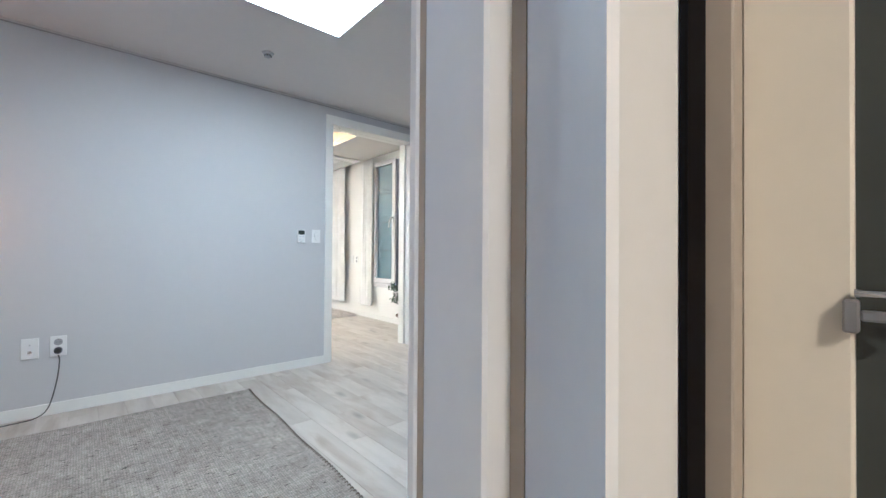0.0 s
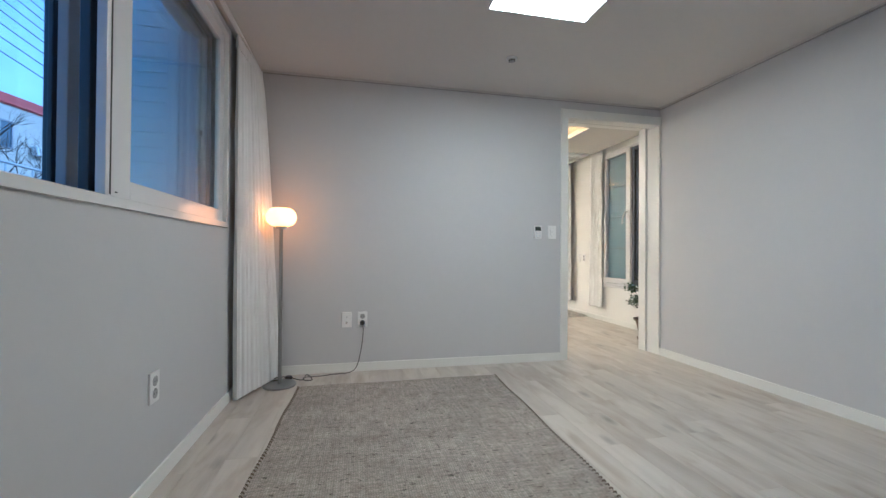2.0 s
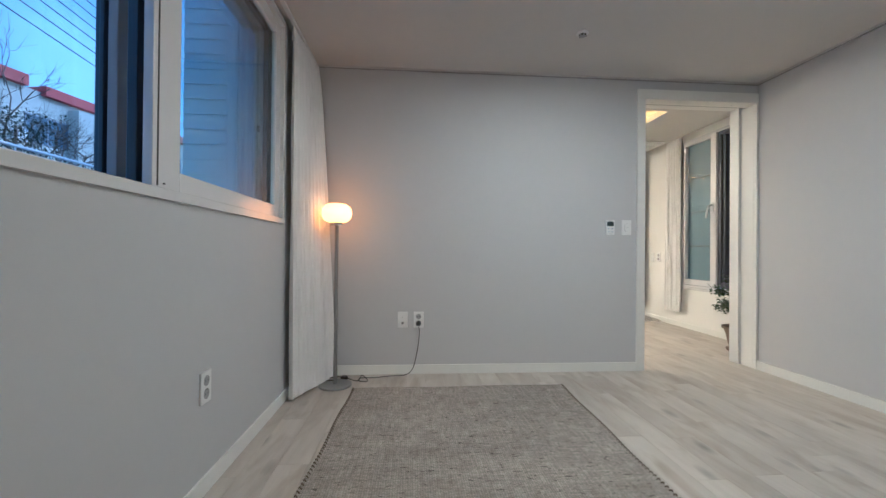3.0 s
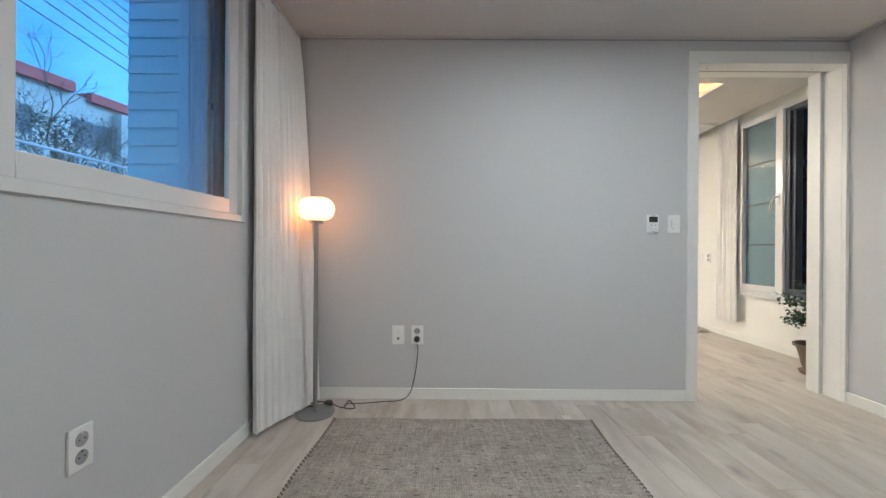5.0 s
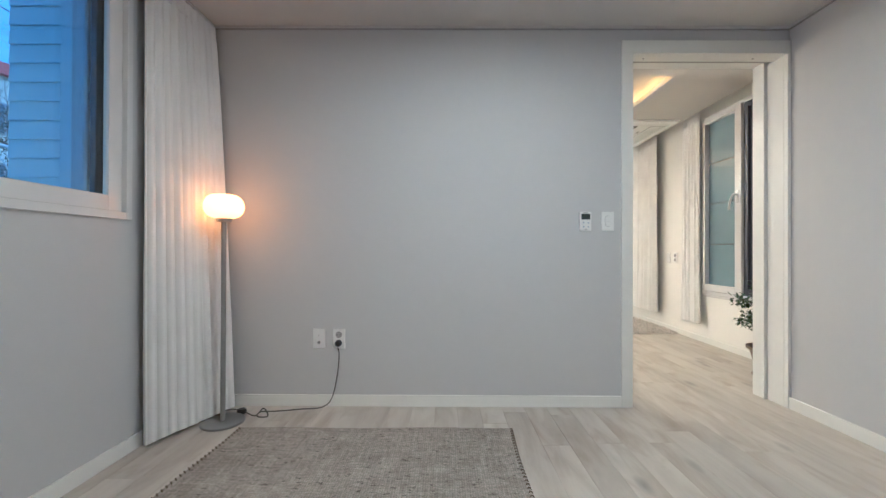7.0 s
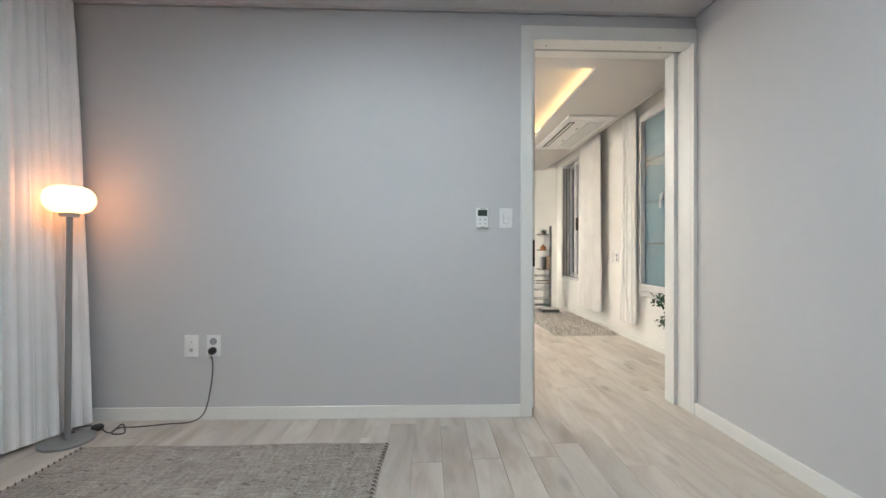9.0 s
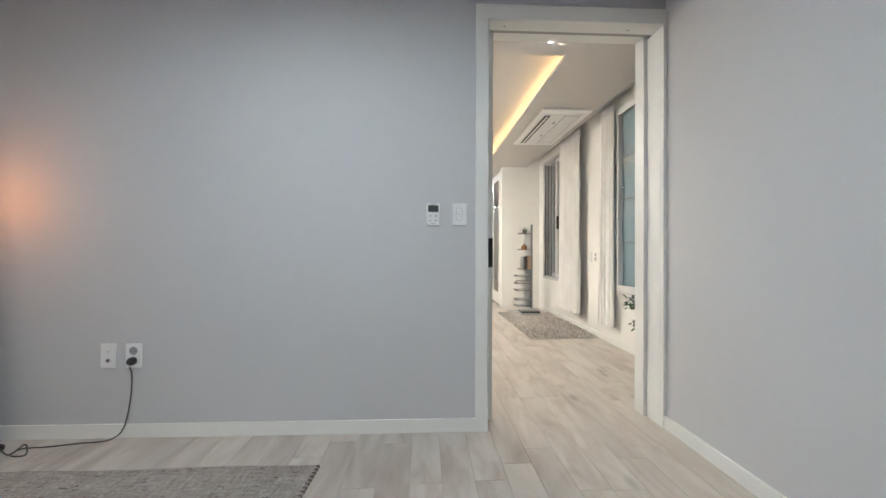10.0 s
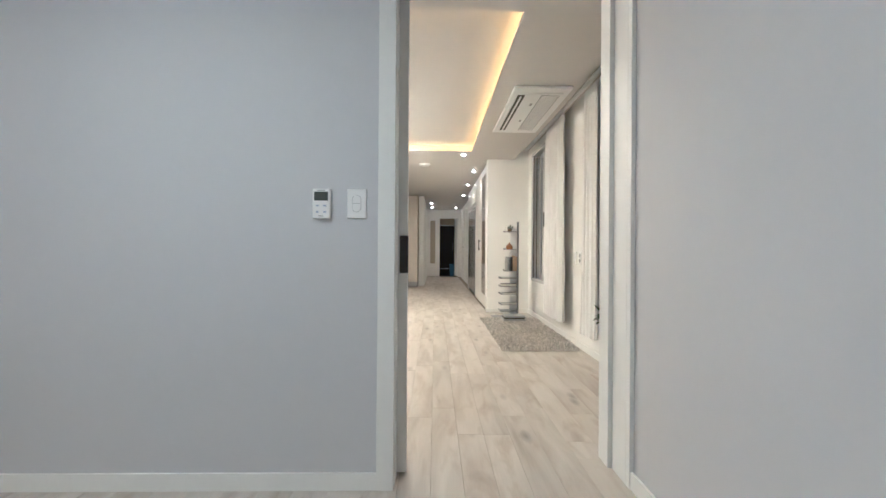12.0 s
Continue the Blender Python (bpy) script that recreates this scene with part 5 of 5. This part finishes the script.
M_ROOF = mat("red_roof", (0.48, 0.10, 0.09), 0.7, vary=0.15, scale=3)
M_FARPANE = mat("far_pane", (0.10, 0.14, 0.19), 0.12, vary=0.2, scale=1)
HS = base("apartment_house", (-19.5, 24, -0.6), "cream stuccoed apartment house with a red roof edge", "house")
TURN_H = Matrix.Translation((-20, 21, 0)) @ Matrix.Rotation(radians(-11), 4, "Z")
def far(name, rows, material, parent, bevel=0.0):
    bm = boxes(*rows, bevel=bevel, segments=1)
    bmesh.ops.transform(bm, matrix=TURN_H, verts=list(bm.verts))
    return part(name, bm, material, parent)
far("wall", [(-8, 0, -14, 26, -0.6, 9.2)], M_STUCCO, HS)
far("wall", [(0, 0.7, 4.2, 11.0, -0.6, 8.7)], M_STUCCO, HS)
far("roof", [(-8.2, 0.35, -14.3, 2.0, 9.2, 9.75)], M_ROOF, HS)
far("roof", [(-8.2, 0.35, 2.8, 26.3, 9.0, 9.5)], M_ROOF, HS)
for j, z in enumerate((0.6, 3.5, 6.4)):
    for k in range(13):
        y = -13.2 + 3.05 * k
        x = 0.7 if 4.4 <= y < 9 else 0.0
        wide = 2.2 if k % 2 else 1.3
        wdw = far("window", [(x - 0.02, x + 0.06, y, y + wide, z, z + 0.08), (x - 0.02, x + 0.06, y, y + wide, z + 1.42, z + 1.5), (x - 0.02, x + 0.06, y, y + 0.08, z + 0.08, z + 1.42), (x - 0.02, x + 0.06, y + wide - 0.08, y + wide, z + 0.08, z + 1.42), (x - 0.02, x + 0.05, y + wide / 2 - 0.03, y + wide / 2 + 0.03, z + 0.08, z + 1.42)], M_GREYFRAME, HS)
        far("pane", [(x + 0.01, x + 0.02, y + 0.08, y + wide - 0.08, z + 0.08, z + 1.42)], M_FARPANE, wdw)
        if k % 2:
            ac = far("outdoor_unit", [(x + 0.05, x + 0.4, y - 0.75, y - 0.1, z - 0.1, z + 0.45)], M_PLASTIC, HS, 0.02)


def bare_tree(x, y, height, seed, label):
    r = random.Random(seed)
    ob = base("bare_tree", (x, y, -0.6), label, "tree", "bare winter trees")
    part("trunk", tube(smooth_path([(x, y, -0.6), (x + 0.1, y, height * 0.25), (x - 0.05, y + 0.1, height * 0.5)], 4), [0.16 - 0.07 * k / 8 for k in range(9)], 8), M_BARK, ob, smooth=True)
    bm = bmesh.new()
    def grow(p, d, long, rad, level):
        q = p + d * long
        mid = p.lerp(q, 0.5) + Vector((r.uniform(-1, 1), r.uniform(-1, 1), r.uniform(-0.5, 1))) * long * 0.08
        sub = tube([p, mid, q], [rad, rad * 0.8, rad * 0.6], 5)
        me = bpy.data.meshes.new("limb")
        sub.to_mesh(me)
        sub.free()
        bm.from_mesh(me)
        bpy.data.meshes.remove(me)
        if level:
            for _ in range(3):
                n = (d + Vector((r.uniform(-0.9, 0.9), r.uniform(-0.9, 0.9), r.uniform(-0.25, 0.6)))).normalized()
                grow(p.lerp(q, r.uniform(0.45, 1.0)), n, long * r.uniform(0.55, 0.8), rad * 0.55, level - 1)
    for k in range(6):
        a = k * 1.05 + r.uniform(-0.3, 0.3)
        grow(Vector((x, y, height * (0.3 + 0.03 * k))), Vector((math.cos(a) * 0.8, math.sin(a) * 0.8, 0.75)).normalized(), height * 0.24, 0.045, 4)
    part("crown", bm, M_BARK, ob, "leafless spreading twigs")
    return ob


bare_tree(-13.5, 16.0, 8.4, 31, "leafless winter tree before the apartment house")
bare_tree(-14.5, 20.5, 8.0, 37, "leafless winter tree with fine twigs")
M_CONIFER = mat("dark_foliage", (0.04, 0.06, 0.035), 0.7, vary=0.3, scale=2)
EV = base("evergreen_tree", (-11.7, 14.0, -0.6), "dark ragged evergreen shrub tree by the fence", "tree")
part("trunk", tube([(-11.7, 14.0, -0.6), (-11.65, 14.0, 2.0), (-11.7, 14.05, 4.6)], [0.14, 0.1, 0.04], 8), M_BARK, EV)
rng = random.Random(77)
tagged(part("crown", leaf_cloud([(-11.7 + rng.gauss(0, 0.5), 14.0 + rng.gauss(0, 0.5), 1.6 + rng.uniform(0, 3.4)) for _ in range(190)], 26, 0.2, 0.10, 12), M_CONIFER, EV), kind="stuff")
# railing on the terrace edge
M_RAIL = mat("galvanised_rail", (0.55, 0.57, 0.58), 0.45, 0.5, vary=0.05)
FN = base("railing", (-7.5, 9, -0.6), "pale metal railing with arched bars above a wall", "railing")
part("terrace_wall", boxes((-7.75, -7.45, 2, 18, -0.6, 1.8)), M_STUCCO, FN)
part("top_rail", tube([(-7.6, 2, 2.95), (-7.6, 18, 2.95)], 0.035, 8), M_RAIL, FN)
part("low_rail", tube([(-7.6, 2, 2.0), (-7.6, 18, 2.0)], 0.025, 8), M_RAIL, FN)
for k in range(20):
    y = 2.4 + 0.8 * k
    part("post", tube([(-7.6, y, 1.8), (-7.6, y, 2.95)], 0.02, 6), M_RAIL, FN)
    part("arched_bar", tube([(-7.6, y + 0.4 + 0.34 * math.cos(a), 2.05 + 0.7 * math.sin(a)) for a in [math.pi * j / 10 for j in range(11)]], 0.014, 6), M_RAIL, FN)
# overhead cables and the pole that carries them
M_CONC = mat("pole_concrete", (0.34, 0.33, 0.31), 0.9, vary=0.1, scale=6, bump=0.3, bump_scale=60)
UP = base("utility_pole", (-9.2, 2.0, -0.6), "grey concrete utility pole at the street", "utility pole")
part("shaft", tube([(-9.2, 2.0, -0.6), (-9.2, 2.0, 11.5)], [0.19, 0.12], 14), M_CONC, UP)
part("crossarm", boxes((-10.3, -8.3, 1.93, 2.07, 6.4, 6.55), (-10.3, -8.3, 1.93, 2.07, 10.6, 10.75), (-8.4, -8.3, 1.93, 2.07, 6.55, 10.6), (-10.3, -10.2, 1.93, 2.07, 6.55, 10.6)), M_CONC, UP)
M_CABLE = mat("cable_black", (0.02, 0.02, 0.022), 0.6, vary=0.1)
for k in range(9):
    z = 6.6 + 0.46 * k
    pts = [(-8.5 - 0.25 * k + 0.10 * s, 2 + 1.6 * s, z + 0.05 * k - 0.16 * s + 0.004 * (s - 8) ** 2) for s in range(17)]
    thing("overhead_cable", tube(pts, 0.012, 6), M_CABLE, "black overhead power cable across the street", "cable", group="overhead cables")


# ---- oak planks ----
FLOOR = bpy.data.objects["floor"]
PW, PL = 0.131, 0.98
board_meshes = {}
def board(width, length):
    key = (round(width, 3), round(length, 3))
    if key not in board_meshes:
        w, l, e = width / 2 - 0.0004, length / 2 - 0.0003, 0.0007
        lo = [(-w, -l, -0.0105), (w, -l, -0.0105), (w, l, -0.0105), (-w, l, -0.0105)]
        md = [(-w, -l, -0.001), (w, -l, -0.001), (w, l, -0.001), (-w, l, -0.001)]
        hi = [(-w + e, -l + e, 0.0), (w - e, -l + e, 0.0), (w - e, l - e, 0.0), (-w + e, l - e, 0.0)]
        me = bpy.data.meshes.new("plank")
        me.from_pydata(lo + md + hi, [], [(i, (i + 1) % 4, 4 + (i + 1) % 4, 4 + i) for i in range(4)] + [(4 + i, 4 + (i + 1) % 4, 8 + (i + 1) % 4, 8 + i) for i in range(4)] + [(8, 9, 10, 11)])
        me.materials.append(M_OAK)
        board_meshes[key] = me
    return board_meshes[key]


far_verts, far_faces = [], []
prng = random.Random(5)
singles = 0
columns = []
c0 = 1.520 - PW * 21
for c in range(60):
    x0 = c0 + PW * c
    if x0 > LEAST:
        break
    columns.append((x0, x0 + PW, prng.uniform(0, PL)))
for x0, x1, shift in columns:
    xm = (x0 + x1) / 2
    north = 8.34 if xm > 3.09 else 12.75 if xm < 1.9 else 16.1
    through_door = 2.15 < x0 and x1 < 3.08
    cuts = [-1.25, 0.745] + ([] if through_door else [4.19])
    y = -1.25 - shift
    ends = []
    while y < north:
        inner = sorted(c for c in cuts if y < c < y + PL)
        ends += list(zip([y] + inner, inner + [y + PL]))
        y += PL
    for y0, y1 in ends:
        y0, y1 = max(y0, -1.25), min(y1, north)
        if y1 - y0 < 0.02:
            continue
        west, east = (-0.95, 2.4) if y1 < 0.75 else (WEST, EAST) if y0 < 4.15 and not through_door else (-1.1, LEAST)
        xa, xb = max(x0, west), min(x1, east)
        if xb - xa < 0.01:
            continue
        near = singles < 300 and ((WEST < xm < EAST and 1.0 < (y0 + y1) / 2 < 4.4) or (xm > 1.5 and 4.4 <= (y0 + y1) / 2 < 8.5))
        if near:
            ob = new("plank", board(xb - xa, y1 - y0))
            ob.location = ((xa + xb) / 2, (y0 + y1) / 2, prng.uniform(-0.0002, 0.0002))
            ob.parent = FLOOR
            singles += 1
        else:
            i = len(far_verts)
            far_verts += [(xa + 0.0006, y0 + 0.0006, -0.0004), (xb - 0.0006, y0 + 0.0006, -0.0004), (xb - 0.0006, y1 - 0.0006, -0.0004), (xa + 0.0006, y1 - 0.0006, -0.0004),
                          (xa + 0.0006, y0 + 0.0006, -0.0105), (xb - 0.0006, y0 + 0.0006, -0.0105), (xb - 0.0006, y1 - 0.0006, -0.0105), (xa + 0.0006, y1 - 0.0006, -0.0105)]
            far_faces += [(i, i + 1, i + 2, i + 3), (i + 4, i + 5, i + 1, i), (i + 5, i + 6, i + 2, i + 1), (i + 6, i + 7, i + 3, i + 2), (i + 7, i + 4, i, i + 3)]
me = bpy.data.meshes.new("planks")
me.from_pydata(far_verts, [], far_faces)
me.materials.append(M_OAK)
rest = tagged(new("planks", me), "pale washed oak planks of the further floor", kind="stuff")
rest.parent = FLOOR
